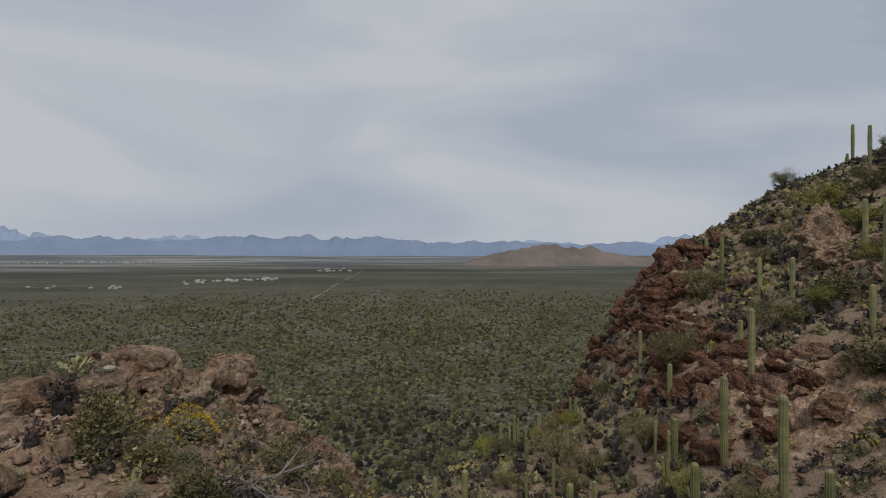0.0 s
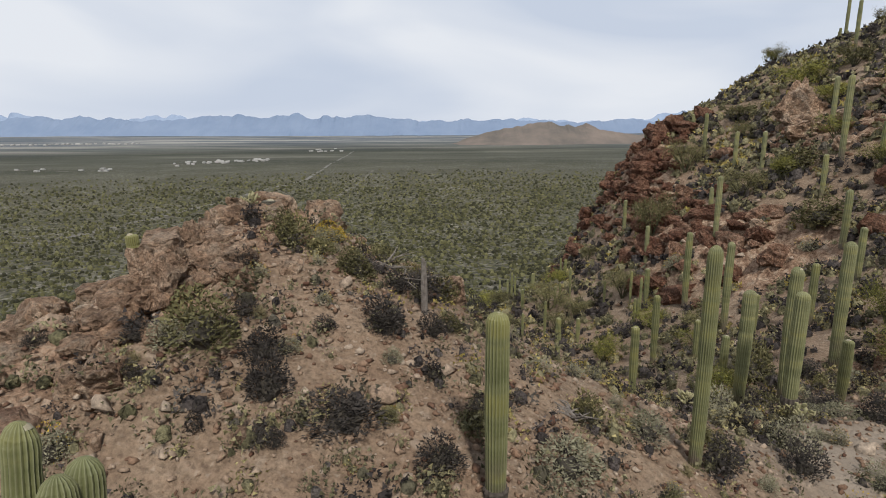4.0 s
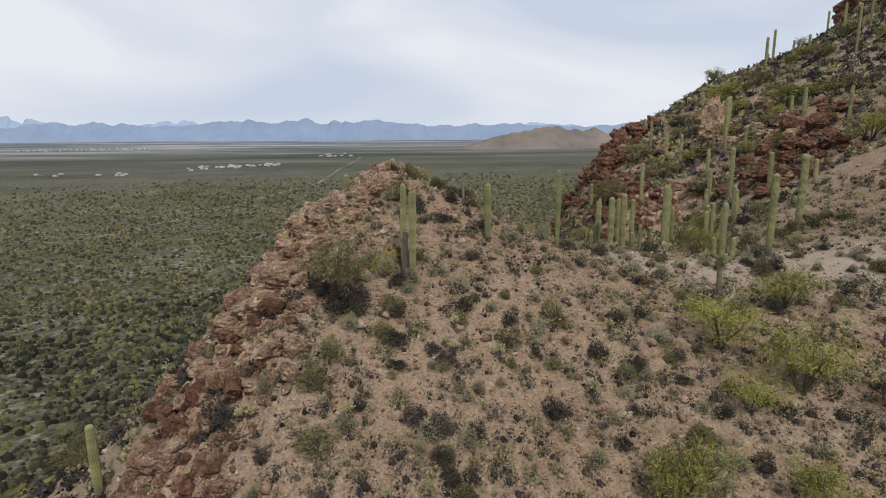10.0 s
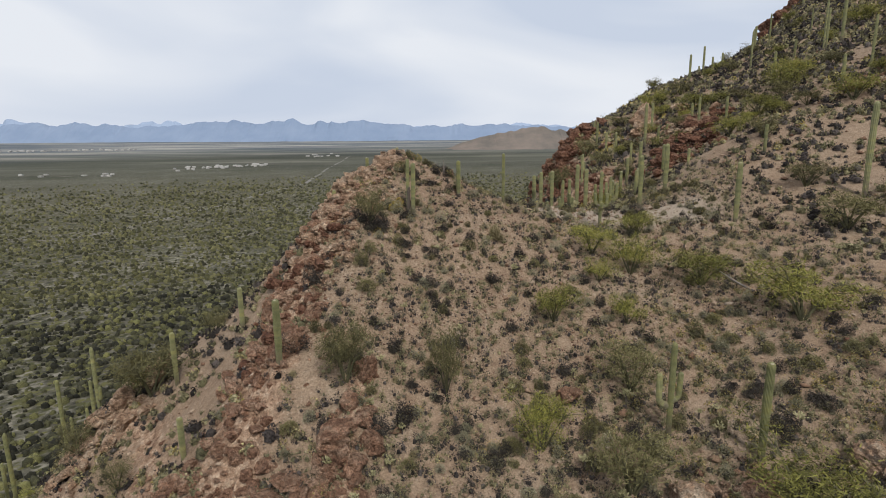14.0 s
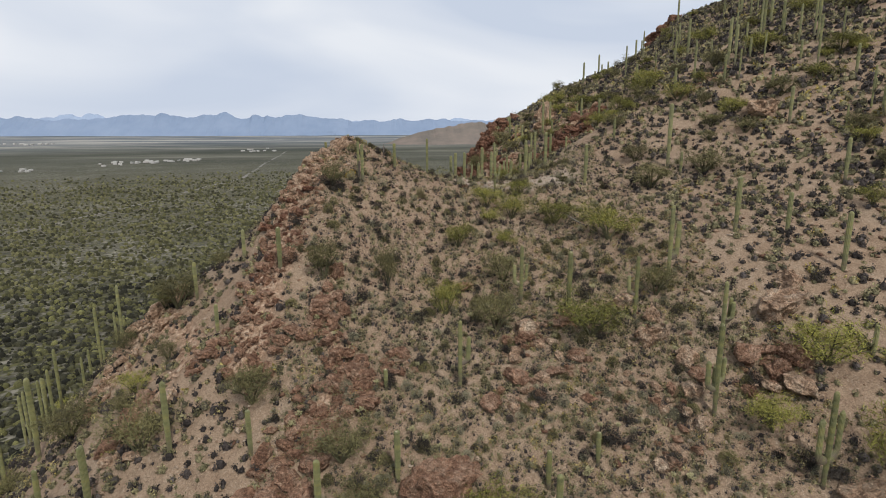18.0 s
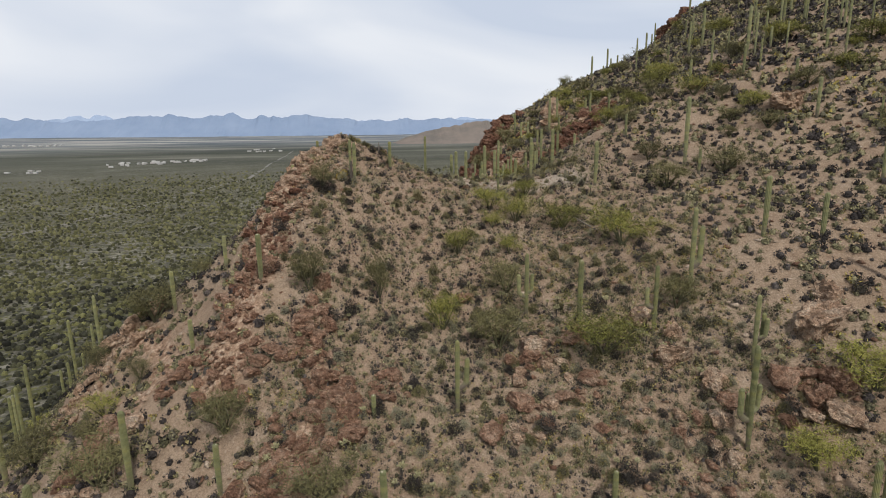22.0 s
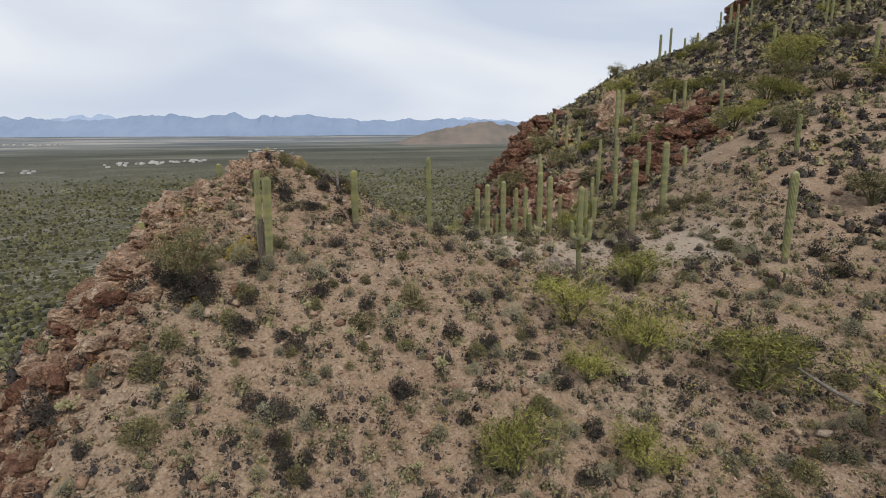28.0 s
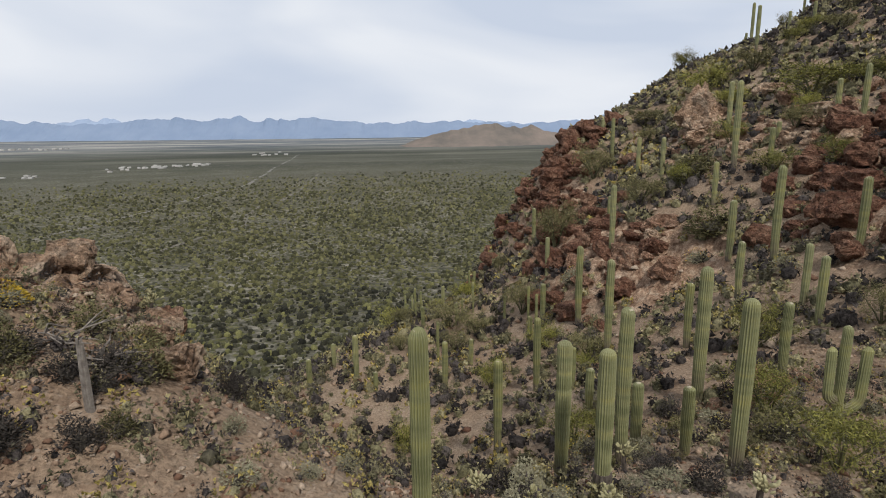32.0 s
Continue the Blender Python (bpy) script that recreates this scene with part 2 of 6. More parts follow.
def leafy_material(name, dark, light, rough=0.8):
    """Leaves or twigs: colour varies from plant to plant and from leaf to leaf."""
    m, t, b = material(name, rough)
    which = t.nodes.new("ShaderNodeObjectInfo").outputs["Random"]
    leaf = t.nodes.new("ShaderNodeNewGeometry").outputs["Random Per Island"]
    mix = maths(t, "ADD", maths(t, "MULTIPLY", which, 0.45), maths(t, "MULTIPLY", leaf, 0.55))
    t.links.new(ramp_of(t, mix, [(0.1, dark), (0.9, light)]), b.inputs["Base Color"])
    return m


def mixed_scrub_material(name, stops):
    """Low scrub: each bush takes its tint from the mixture of plants, each leaf varies a little."""
    m, t, b = material(name, 0.85)
    leaf = t.nodes.new("ShaderNodeNewGeometry").outputs["Random Per Island"]
    c = ramp_of(t, attribute(t, "tint"), stops)
    c = mixed(t, 1.0, c, ramp_of(t, leaf, [(0.0, (0.65,)), (1.0, (1.3,))]), "MULTIPLY")
    grain = noise_of(t, position(t), 7.0, 4.0, 0.75)
    c = mixed(t, 0.9, c, ramp_of(t, grain, [(0.36, (0.25,)), (0.5, (0.9,)), (0.64, (1.4,))]), "MULTIPLY")
    bump(t, b, grain, 1.0, 0.12)
    t.links.new(c, b.inputs["Base Color"])
    return m


def clump_material(name, stops):
    """Scattered scrub: each bush has a tint of its own, with a mottled crown."""
    m, t, b = material(name, 0.9)
    leaf = t.nodes.new("ShaderNodeNewGeometry").outputs["Random Per Island"]
    p = position(t)
    c = ramp_of(t, leaf, stops)
    c = mixed(t, 0.6, c, ramp_of(t, noise_of(t, p, 3.0, 4.0, 0.7), [(0.35, (0.3,)), (0.65, (1.25,))]), "MULTIPLY")
    t.links.new(c, b.inputs["Base Color"])
    bump(t, b, noise_of(t, p, 5.0, 4.0, 0.7), 1.0, 0.25)
    return m


def stone_material(name, stops):
    """Loose stones: each has its own colour, with a gritty grain."""
    m, t, b = material(name, 0.92)
    own = t.nodes.new("ShaderNodeNewGeometry").outputs["Random Per Island"]
    p = position(t)
    grit = noise_of(t, p, 14.0, 4.0, 0.7)
    c = mixed(t, 0.8, ramp_of(t, own, stops), ramp_of(t, grit, [(0.35, (0.55,)), (0.65, (1.3,))]), "MULTIPLY")
    t.links.new(c, b.inputs["Base Color"])
    bump(t, b, grit, 0.7, 0.03)
    return m


def cactus_material():
    m, t, b = material("saguaro_skin", 0.6)
    b.inputs["Specular IOR Level"].default_value = 0.3
    own = t.nodes.new("ShaderNodeTexCoord").outputs["Object"]
    which = t.nodes.new("ShaderNodeObjectInfo").outputs["Random"]
    p = position(t)
    c = ramp_of(t, which, [(0.0, (0.130, 0.132, 0.056)), (0.5, (0.168, 0.170, 0.076)), (1.0, (0.198, 0.196, 0.096))])
    c = mixed(t, 0.5, c, ramp_of(t, noise_of(t, p, 2.6, 4.0, 0.6), [(0.3, (0.620, 0.62, 0.62)), (0.7, (1.25, 1.22, 1.1))]), "MULTIPLY")
    rings = node(t, "ShaderNodeMapping")
    rings.inputs["Scale"].default_value = (0.25, 0.25, 3.2)
    t.links.new(p, rings.inputs["Vector"])
    band = ramp_of(t, noise_of(t, rings.outputs["Vector"], 1.0, 3.0, 0.6), [(0.38, (0.66, 0.70, 0.62)), (0.5, (1.0, 1.0, 1.0)), (0.64, (1.35, 1.26, 0.95))])
    c = mixed(t, 0.75, c, band, "MULTIPLY")
    rib = ramp_of(t, attribute(t, "rib"), [(0.45, (0.0,)), (1.0, (1.0,))])
    c = mixed(t, maths(t, "MULTIPLY", rib, 0.36), c, (0.37, 0.36, 0.22))
    sep = t.nodes.new("ShaderNodeSeparateXYZ")
    t.links.new(own, sep.inputs[0])
    low = maths(t, "SUBTRACT", 1.25, maths(t, "MULTIPLY", sep.outputs["Z"], 4.0), True)
    cork = maths(t, "MULTIPLY", low, ramp_of(t, noise_of(t, p, 2.0, 5.0, 0.6), [(0.4, (0.0,)), (0.55, (1.0,))]))
    c = mixed(t, cork, c, (0.12, 0.095, 0.07))
    t.links.new(c, b.inputs["Base Color"])
    bump(t, b, noise_of(t, p, 22.0, 4.0, 0.7), 0.5, 0.02)
    return m


def plain_material(name, dark, light, scale=6.0, rough=0.85):
    m, t, b = material(name, rough)
    t.links.new(ramp_of(t, noise_of(t, position(t), scale, 5.0, 0.65), [(0.3, dark), (0.7, light)]), b.inputs["Base Color"])
    return m


def range_material(name, dark, light, scale):
    m, t, b = material(name, 1.0)
    b.inputs["Specular IOR Level"].default_value = 0.0
    t.links.new(ramp_of(t, noise_of(t, position(t), scale, 8.0, 0.62), [(0.35, dark), (0.65, light)]), b.inputs["Base Color"])
    return m


GROUND = ground_material()
RED_ROCK = rock_material("red_rock", (0.095, 0.045, 0.028), (0.275, 0.154, 0.098), (0.410, 0.285, 0.200))
CLIFF_ROCK = rock_material("dark_red_cliff_rock", (0.060, 0.025, 0.016), (0.168, 0.079, 0.049), (0.275, 0.160, 0.105))
TAN_ROCK = rock_material("tan_rock", (0.140, 0.078, 0.048), (0.400, 0.262, 0.172), (0.560, 0.440, 0.325))
LOOSE_STONE = stone_material("loose_stone", [(0.0, (0.103, 0.052, 0.034)), (0.3, (0.215, 0.133, 0.086)), (0.7, (0.301, 0.215, 0.150)), (1.0, (0.378, 0.301, 0.228))])
CACTUS = cactus_material()
CACTUS_TIP = plain_material("saguaro_crown", (0.258, 0.224, 0.146), (0.413, 0.370, 0.275), 30.0)
DRY_WOOD = plain_material("grey_dry_wood", (0.103, 0.086, 0.073), (0.249, 0.219, 0.189), 12.0)
BARK = plain_material("green_bark", (0.052, 0.052, 0.026), (0.112, 0.103, 0.056), 9.0)
TWIG = plain_material("dark_twig", (0.047, 0.039, 0.032), (0.112, 0.090, 0.073), 14.0)
GREY_LEAF = leafy_material("grey_green_leaf", (0.125, 0.117, 0.073), (0.320, 0.295, 0.195))
DARK_LEAF = leafy_material("dark_twiggy_leaf", (0.017, 0.014, 0.012), (0.078, 0.066, 0.056))
# dead twigs deep in a bush, the shade there put into their colour
HEART = plain_material("inner_shade_dead_twigs", (0.030, 0.026, 0.020), (0.085, 0.072, 0.055), 30.0)
OLIVE_LEAF = leafy_material("olive_leaf", (0.055, 0.050, 0.022), (0.190, 0.170, 0.075))
VERDE_LEAF = leafy_material("yellow_green_leaf", (0.060, 0.059, 0.016), (0.300, 0.284, 0.068))
STRAW = leafy_material("straw_grass", (0.172, 0.142, 0.073), (0.310, 0.258, 0.146))
BLOSSOM = leafy_material("yellow_blossom", (0.34, 0.23, 0.022), (0.50, 0.36, 0.045))
BARREL_SKIN = plain_material("grey_spined_skin", (0.043, 0.041, 0.031), (0.146, 0.129, 0.099), 25.0)
CHOLLA_SPINE = leafy_material("cholla_spines", (0.206, 0.189, 0.095), (0.396, 0.361, 0.206))
SCRUB = clump_material("plain_scrub", [(0.0, (0.030, 0.029, 0.016)), (0.35, (0.056, 0.055, 0.026)), (0.7, (0.105, 0.100, 0.042)), (1.0, (0.190, 0.178, 0.085))])
SLOPE_SCRUB = mixed_scrub_material("slope_scrub", [(0.0, (0.024, 0.020, 0.018)), (0.22, (0.056, 0.046, 0.042)), (0.36, (0.100, 0.084, 0.076)), (0.46, (0.100, 0.092, 0.048)),
                                                  (0.60, (0.185, 0.166, 0.092)), (0.78, (0.270, 0.238, 0.135)), (0.92, (0.33, 0.278, 0.125)), (1.0, (0.34, 0.265, 0.075))])
PLAIN_SCRUB = mixed_scrub_material("near_plain_scrub", [(0.0, (0.015, 0.015, 0.010)), (0.35, (0.040, 0.039, 0.024)), (0.6, (0.090, 0.088, 0.040)),
                                                       (0.82, (0.185, 0.178, 0.066)), (1.0, (0.235, 0.220, 0.105))])
WHITE_WALL = plain_material("pale_building", (0.30, 0.285, 0.26), (0.46, 0.445, 0.42), 0.3)
PALE_EARTH = plain_material("pale_graded_earth", (0.103, 0.095, 0.073), (0.172, 0.155, 0.129), 0.05, 0.95)
ASPHALT = plain_material("sunlit_road", (0.129, 0.120, 0.107), (0.215, 0.202, 0.181), 0.3, 0.9)
NEAR_RANGE = range_material("bare_brown_hill", (0.133, 0.120, 0.107), (0.215, 0.176, 0.150), 0.006)
# blue of the distance haze is put into both ranges' base colours
FAR_RANGE = range_material("haze_painted_blue_range", (0.185, 0.240, 0.335), (0.215, 0.270, 0.365), 0.006)
FARTHEST_RANGE = range_material("haze_painted_pale_range", (0.270, 0.335, 0.445), (0.295, 0.360, 0.470), 0.003)


# ---- the lie of the land: ridge, slope and gully lines, metres (plain about z = 0) ----
CREST = [(-6, 10.3, 77.4), (-5.8, 4.5, 77), (-8, 3.6, 76.6), (-8.8, -1.7, 74.5), (-9.2, -5, 72.8), (-9.5, -13, 69),
         (-9.8, -16, 66.7), (-10.8, -23, 61.2), (-4.2, 12.4, 76.5)]
SADDLE = [(-1, 7.1, 76.6), (1, 5.8, 75.8), (-2.5, 2.7, 76), (1.1, 3.5, 75.1), (3.2, 3.5, 74.6), (6.2, 6.3, 74),
          (8.6, 8.2, 73.3), (9.5, 2, 72.7), (13.9, 4.6, 74), (15.5, 10.1, 73.6)]
SOUTH_FACE = [(-4, -1.9, 74.1), (-5.4, -5.4, 72.2), (-1.6, -4, 72.6), (2, -3.3, 72.1), (7, -4.3, 71.2), (7.7, -7.6, 69.6),
              (11.8, -11.7, 68.3), (13.5, -8.6, 70.1), (17, -11, 70.6), (0, -13, 66.9), (11.6, -21, 65.7), (18.2, -17.6, 68.1),
              (16.6, -26.6, 63.3), (-5.2, -20.8, 64), (0.3, -28.3, 60.7), (6.2, -28.3, 60.5), (19.8, -31, 61.4),
              (22.5, -23.5, 67), (24, -29.5, 64.2), (28.8, -21, 69.7)]
HILL = [(25, -15, 71.9), (26.7, -7.5, 73.1), (26.8, -1, 75.1), (24.9, 7, 77.5), (24.8, 13, 78.9), (20, 18, 74.9), (16.4, 24.7, 72),
        (15.2, 30.5, 73.4), (18.4, 30.8, 75.1), (26, 37, 79.5), (22, 44.6, 77.2), (19.5, 50.5, 79), (17.6, 46.2, 76),
        (26, 53, 81.4), (35, 57, 86.4), (41, 55, 88.2), (44, 61, 88.2), (53, 69, 91.2), (56, 70.5, 91.6), (58.5, 70, 93.6), (57, 77, 89), (62, 71.5, 99.8), (63, 79, 91), (39.4, 18.8, 85.4), (41, 12.4, 85.8), (48.6, 17.8, 89.7),
        (39.4, -1.3, 79.3), (36, -12.5, 74.5), (37.2, 11.7, 83.3)]
GULLY = [(2, 6.6, 75), (2.6, 10.5, 69.8), (2, 18, 66.5), (2, 28, 67.8), (3, 38, 66), (9.6, 16, 71.2), (9, 30, 67), (9.5, 38, 68),
         (11.5, 10.5, 72.6), (13.5, 45, 69), (8, 52, 60), (0, 62, 44), (15, 78, 55)]
WEST = [(-14.2, -7.5, 66.8), (-17.4, -6.5, 64.8), (-23.6, -5.7, 62.5), (-14.2, -13.2, 64.4), (-19.7, -18.2, 60), (-14.7, -22.5, 60),
        (-18.3, -10.4, 62.4), (-30.5, -8.9, 52), (-34.2, 0, 51), (-13.5, 4, 69), (-13, 12, 67), (-9, 19, 69)]
SKIRT = [(-60, -10, 33), (-60, 40, 24), (-30, 25, 44), (-25, 60, 32), (-30, -60, 36), (5, -60, 42), (30, -60, 48), (60, -45, 66),
         (75, 0, 92), (95, 55, 106), (100, 110, 95), (45, 105, 70), (0, 100, 26), (-90, -60, 16), (65, 40, 99), (60, 10, 93)]
SPOTS = np.array(CREST + SADDLE + SOUTH_FACE + HILL + GULLY + WEST + SKIRT)


def spline_weights(p, stiff):
    d = np.hypot(p[:, None, 0] - p[None, :, 0], p[:, None, 1] - p[None, :, 1])
    k = np.where(d > 0, d * d * np.log(d + 1e-9), 0) + stiff * np.eye(len(p))
    a = np.column_stack([np.ones(len(p)), p[:, :2]])
    m = np.block([[k, a], [a.T, np.zeros((3, 3))]])
    return np.linalg.solve(m, np.concatenate([p[:, 2], np.zeros(3)]))


WEIGHTS = spline_weights(SPOTS, 12.0)


def plain_height(x, y):
    """The desert floor: falling gently from the foot of the hill, rising again towards the far ranges."""
    r = np.hypot(x, y)
    far = np.clip((r - 1900) / 3000, 0, 1)
    return 18 * np.exp(-r / 170) + 4 - 6 * np.clip(r / 1500, 0, 1) + 38 * far ** 1.4


def hill_height(x, y):
    z = WEIGHTS[-3] + WEIGHTS[-2] * x + WEIGHTS[-1] * y
    for (px, py, _), w in zip(SPOTS, WEIGHTS):
        d = (x - px) ** 2 + (y - py) ** 2 + 1e-9
        z = z + 0.5 * w * d * np.log(d)
    return z


def land(x, y):
    """Smooth height of the ground, hill and plain together."""
    x, y = np.asarray(x, float), np.asarray(y, float)
    p = plain_height(x, y)
    r = np.hypot(x - 15, y - 10)
    fade = np.clip((r - 105) / 130, 0, 1)
    h = hill_height(x, y)
    fade = fade * fade * (3 - 2 * fade)
    h = h * (1 - fade) + (p - 30) * fade
    d = (h - p) / 6
    return p + 6 * np.where(d > 30, d, np.log1p(np.exp(np.clip(d, -40, 30))))


# ---- the ground: one sheet from the ridge to the far ranges ----
def lattice(x, y, seed):
    """A random number for each whole x, y."""
    n = (x.astype(np.int64) * 374761393 + y.astype(np.int64) * 668265263 + seed * 974634541) & 0xFFFFFFFF
    n = ((n ^ (n >> 13)) * 1274126177) & 0xFFFFFFFF
    return ((n ^ (n >> 16)) & 0xFFFF) / 65535.0


def ripple(x, y, size, seed):
    x, y = x / size, y / size
    i, j = np.floor(x), np.floor(y)
    u, v = x - i, y - j
    u, v = u * u * (3 - 2 * u), v * v * (3 - 2 * v)
    a, b = lattice(i, j, seed), lattice(i + 1, j, seed)
    c, d = lattice(i, j + 1, seed), lattice(i + 1, j + 1, seed)
    return (a * (1 - u) + b * u) * (1 - v) + (c * (1 - u) + d * u) * v - 0.5


def waves(x, y, size, steps, seed):
    z, k = 0, 1.0
    for n in range(steps):
        z = z + k * ripple(x, y, size, seed + n)
        size, k = size / 2.1, k * 0.52
    return z


def near_line(x, y, line, width):
    """1 on the line, falling to 0 at that width."""
    best = np.full(np.shape(x), 1e9)
    for (ax, ay), (bx, by) in zip(line, line[1:]):
        dx, dy = bx - ax, by - ay
        k = np.clip(((x - ax) * dx + (y - ay) * dy) / (dx * dx + dy * dy), 0, 1)
        best = np.minimum(best, np.hypot(x - ax - k * dx, y - ay - k * dy))
    return np.clip(1 - best / width, 0, 1)


CREST_LINE = [(-4, 12), (-6, 8.5), (-6.2, 4.5), (-8.3, 2), (-9.2, -3), (-10, -8), (-10.9, -13.5), (-11.2, -17.5)]
RIB_LINE = [(-5.7, -13), (-6, -17.3), (-4.6, -20.8), (-6, -22.2), (-8.4, -24.8), (-7, -29)]
CLIFF_LINE = [(19.5, 52), (17.5, 47), (16.5, 41), (15.2, 35), (15.5, 29), (17, 24)]
BAND_LINE = [(27, 40), (26, 34), (27, 27), (24, 21), (21, 16)]
PALE_PATCHES = [([(7, 5), (10, 3.8), (12.8, 3.4), (16, 2.6)], 3.3)]
BARE_PATCHES = PALE_PATCHES + [([(-13, -10), (-16, -9.5), (-19, -10.8)], 2.4), ([(-8.5, -11), (-8.2, -14)], 1.6)]
FOOT_LINE = [(-23, -5), (-18, -9), (-16, -14), (-19, -19)]


def rockiness(x, y):
    r = 1.1 * near_line(x, y, CREST_LINE, 3.2) + 0.8 * near_line(x, y, RIB_LINE, 1.2) + 1.2 * near_line(x, y, CLIFF_LINE, 4.5)
    r = r + 0.7 * near_line(x, y, BAND_LINE, 4) + 0.7 * near_line(x, y, FOOT_LINE, 3)
    return np.clip(r + 0.3 * np.clip(waves(x, y, 9, 3, 71), 0, 1), 0, 1)


def surface(x, y):
    """Height of the ground with its humps and broken rock, how rocky it is and how much of it is plain."""
    x, y = np.asarray(x, float), np.asarray(y, float)
    z, p = land(x, y), plain_height(x, y)
    hill = np.clip((z - p - 3) / 9, 0, 1)
    rocky = rockiness(x, y) * hill
    step = waves(x, y, 2.3, 4, 11)
    z = z + hill * (0.30 * waves(x, y, 5.0, 3, 5) + 0.10 * waves(x, y, 0.9, 3, 9))
    blocks = 0.0
    for cell, k in ((1.3, 0.55), (0.65, 0.32)):
        wx, wy = x + 0.5 * ripple(x, y, 1.7, 41), y + 0.5 * ripple(x, y, 1.7, 43)
        blocks = blocks + k * (lattice(np.floor(wx / cell), np.floor(wy / cell), 77) - 0.45)
    z = z + rocky * blocks + rocky * (0.35 * np.abs(step) * 1.6 + 0.30 * np.floor(step * 5) / 5 + 0.25 * waves(x, y, 0.8, 2, 31))
    far = np.clip((np.hypot(x, y) - 120) / 200, 0, 1)
    return z + (1 - hill) * far * 2.0 * waves(x, y, 60, 3, 21), rocky, 1 - hill


def stretch(lo, hi, step, out_lo, out_hi, grow):
    """Even steps from lo to hi, then ever wider ones out to the ends."""
    line = list(np.arange(lo, hi + step / 2, step))
    for end, side in ((out_lo, -1), (out_hi, 1)):
        at, d = (line[0] if side < 0 else line[-1]), step
        while abs(at) < abs(end):
            d *= grow
            at += side * d
            line.insert(0, at) if side < 0 else line.append(at)
    return np.array(line)


def sheet(name, xs, ys):
    gx, gy = np.meshgrid(xs, ys)
    z, rocky, flat_part = surface(gx, gy)
    n, k = gx.shape
    co = np.stack([gx, gy, z], -1).reshape(-1, 3)
    i = np.arange(n * k).reshape(n, k)
    quads = np.stack([i[:-1, :-1], i[:-1, 1:], i[1:, 1:], i[1:, :-1]], -1).reshape(-1, 4)
    me = bpy.data.meshes.new(name)
    me.vertices.add(len(co))
    me.vertices.foreach_set("co", co.ravel())
    me.loops.add(quads.size)
    me.loops.foreach_set("vertex_index", quads.ravel())
    me.polygons.add(len(quads))
    me.polygons.foreach_set("loop_start", np.arange(0, quads.size, 4))
    me.update(calc_edges=True)
    pale = sum(near_line(gx, gy, line, wide) for line, wide in PALE_PATCHES)
    for key, v in (("rocky", rocky), ("flat", flat_part), ("pale", np.clip(pale * 1.6, 0, 1))):
        me.attributes.new(key, "FLOAT", "POINT").data.foreach_set("value", v.ravel().astype(np.float32))
    me.materials.append(GROUND)
    soft = rocky.ravel()[quads[:, 0]] < 0.45
    me.polygons.foreach_set("use_smooth", soft)
    return me


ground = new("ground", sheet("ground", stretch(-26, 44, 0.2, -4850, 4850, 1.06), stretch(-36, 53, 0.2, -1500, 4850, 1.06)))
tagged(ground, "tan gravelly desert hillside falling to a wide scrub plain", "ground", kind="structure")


def height(x, y):
    return float(surface(np.array([x]), np.array([y]))[0][0])


def heights(x, y):
    return surface(x, y)[0]


# ---- building blocks ----
def mesh_of(name, verts, faces, material, smooth=False, floats=None):
    me = bpy.data.meshes.new(name)
    me.from_pydata(verts, [], faces)
    me.update()
    me.materials.append(material)
    if smooth:
        me.polygons.foreach_set("use_smooth", np.ones(len(me.polygons), bool))
    for key, v in (floats or {}).items():
        me.attributes.new(key, "FLOAT", "POINT").data.foreach_set("value", np.array(v, np.float32))
    return me


def part(name, me, parent, m=None, label=""):
    ob = new(name, me)
    ob.parent = parent
    if m is not None:
        ob.matrix_basis = m
    return tagged(ob, label)


def spot(x, y, turn=0.0, scale=(1, 1, 1), sink=0.0, tilt=(0, 0), z=None):
    """A pose on the ground."""
    z = height(x, y) if z is None else z
    return pose(x, y, z - sink, tilt[0], tilt[1], turn) @ Matrix.Diagonal((*scale, 1))


def tube(path, radii, sides, ribs=0.0, cap=True):
    """A tube along a path; with ribs, every second edge stands proud."""
    verts, faces, rib = [], [], []
    path = [Vector(p) for p in path]
    ahead = Vector((1, 0, 0))
    for i, p in enumerate(path):
        d = (path[min(i + 1, len(path) - 1)] - path[max(i - 1, 0)]).normalized()
        side = (ahead - d * ahead.dot(d)).normalized()
        up = d.cross(side)
        for k in range(sides):
            a = 2 * math.pi * k / sides
            out = k % 2 == 0
            r = radii[i] * (1 if out or not ribs else 1 - ribs)
            verts.append(p + side * (r * math.cos(a)) + up * (r * math.sin(a)))
            rib.append(1.0 if out else 0.0)
        if i:
            for k in range(sides):
                n = (k + 1) % sides
                faces.append(((i - 1) * sides + k, (i - 1) * sides + n, i * sides + n, i * sides + k))
    if cap:
        faces.append(tuple(range(len(path) * sides - sides, len(path) * sides)))
    return verts, faces, rib


def joined(bits):
    verts, faces = [], []
    for v, f in bits:
        n = len(verts)
        verts.extend(v)
        faces.extend(tuple(i + n for i in q) for q in f)
    return verts, faces


# ---- saguaros ----
def dome(n_up, n_top, waist, bands, rng):
    """Heights and widths of a saguaro stem, 1 high and 1 wide: slim foot, full middle, round crown."""
    prof = []
    for i in range(n_up):
        u = i / (n_up - 1) * 0.955
        w = waist + (1 - waist) * min(1, u / 0.55) ** 0.8
        w *= 1 - 0.06 * max(0, (u - 0.7) / 0.25)
        if bands and i and rng.random() < 0.3:
            w *= 1 - bands * rng.random()
        prof.append((u, w))
    for i in range(1, n_top + 1):
        a = math.pi / 2 * i / n_top
        prof.append((0.955 + 0.045 * math.sin(a), 0.94 * max(0.12, math.cos(a))))
    return prof


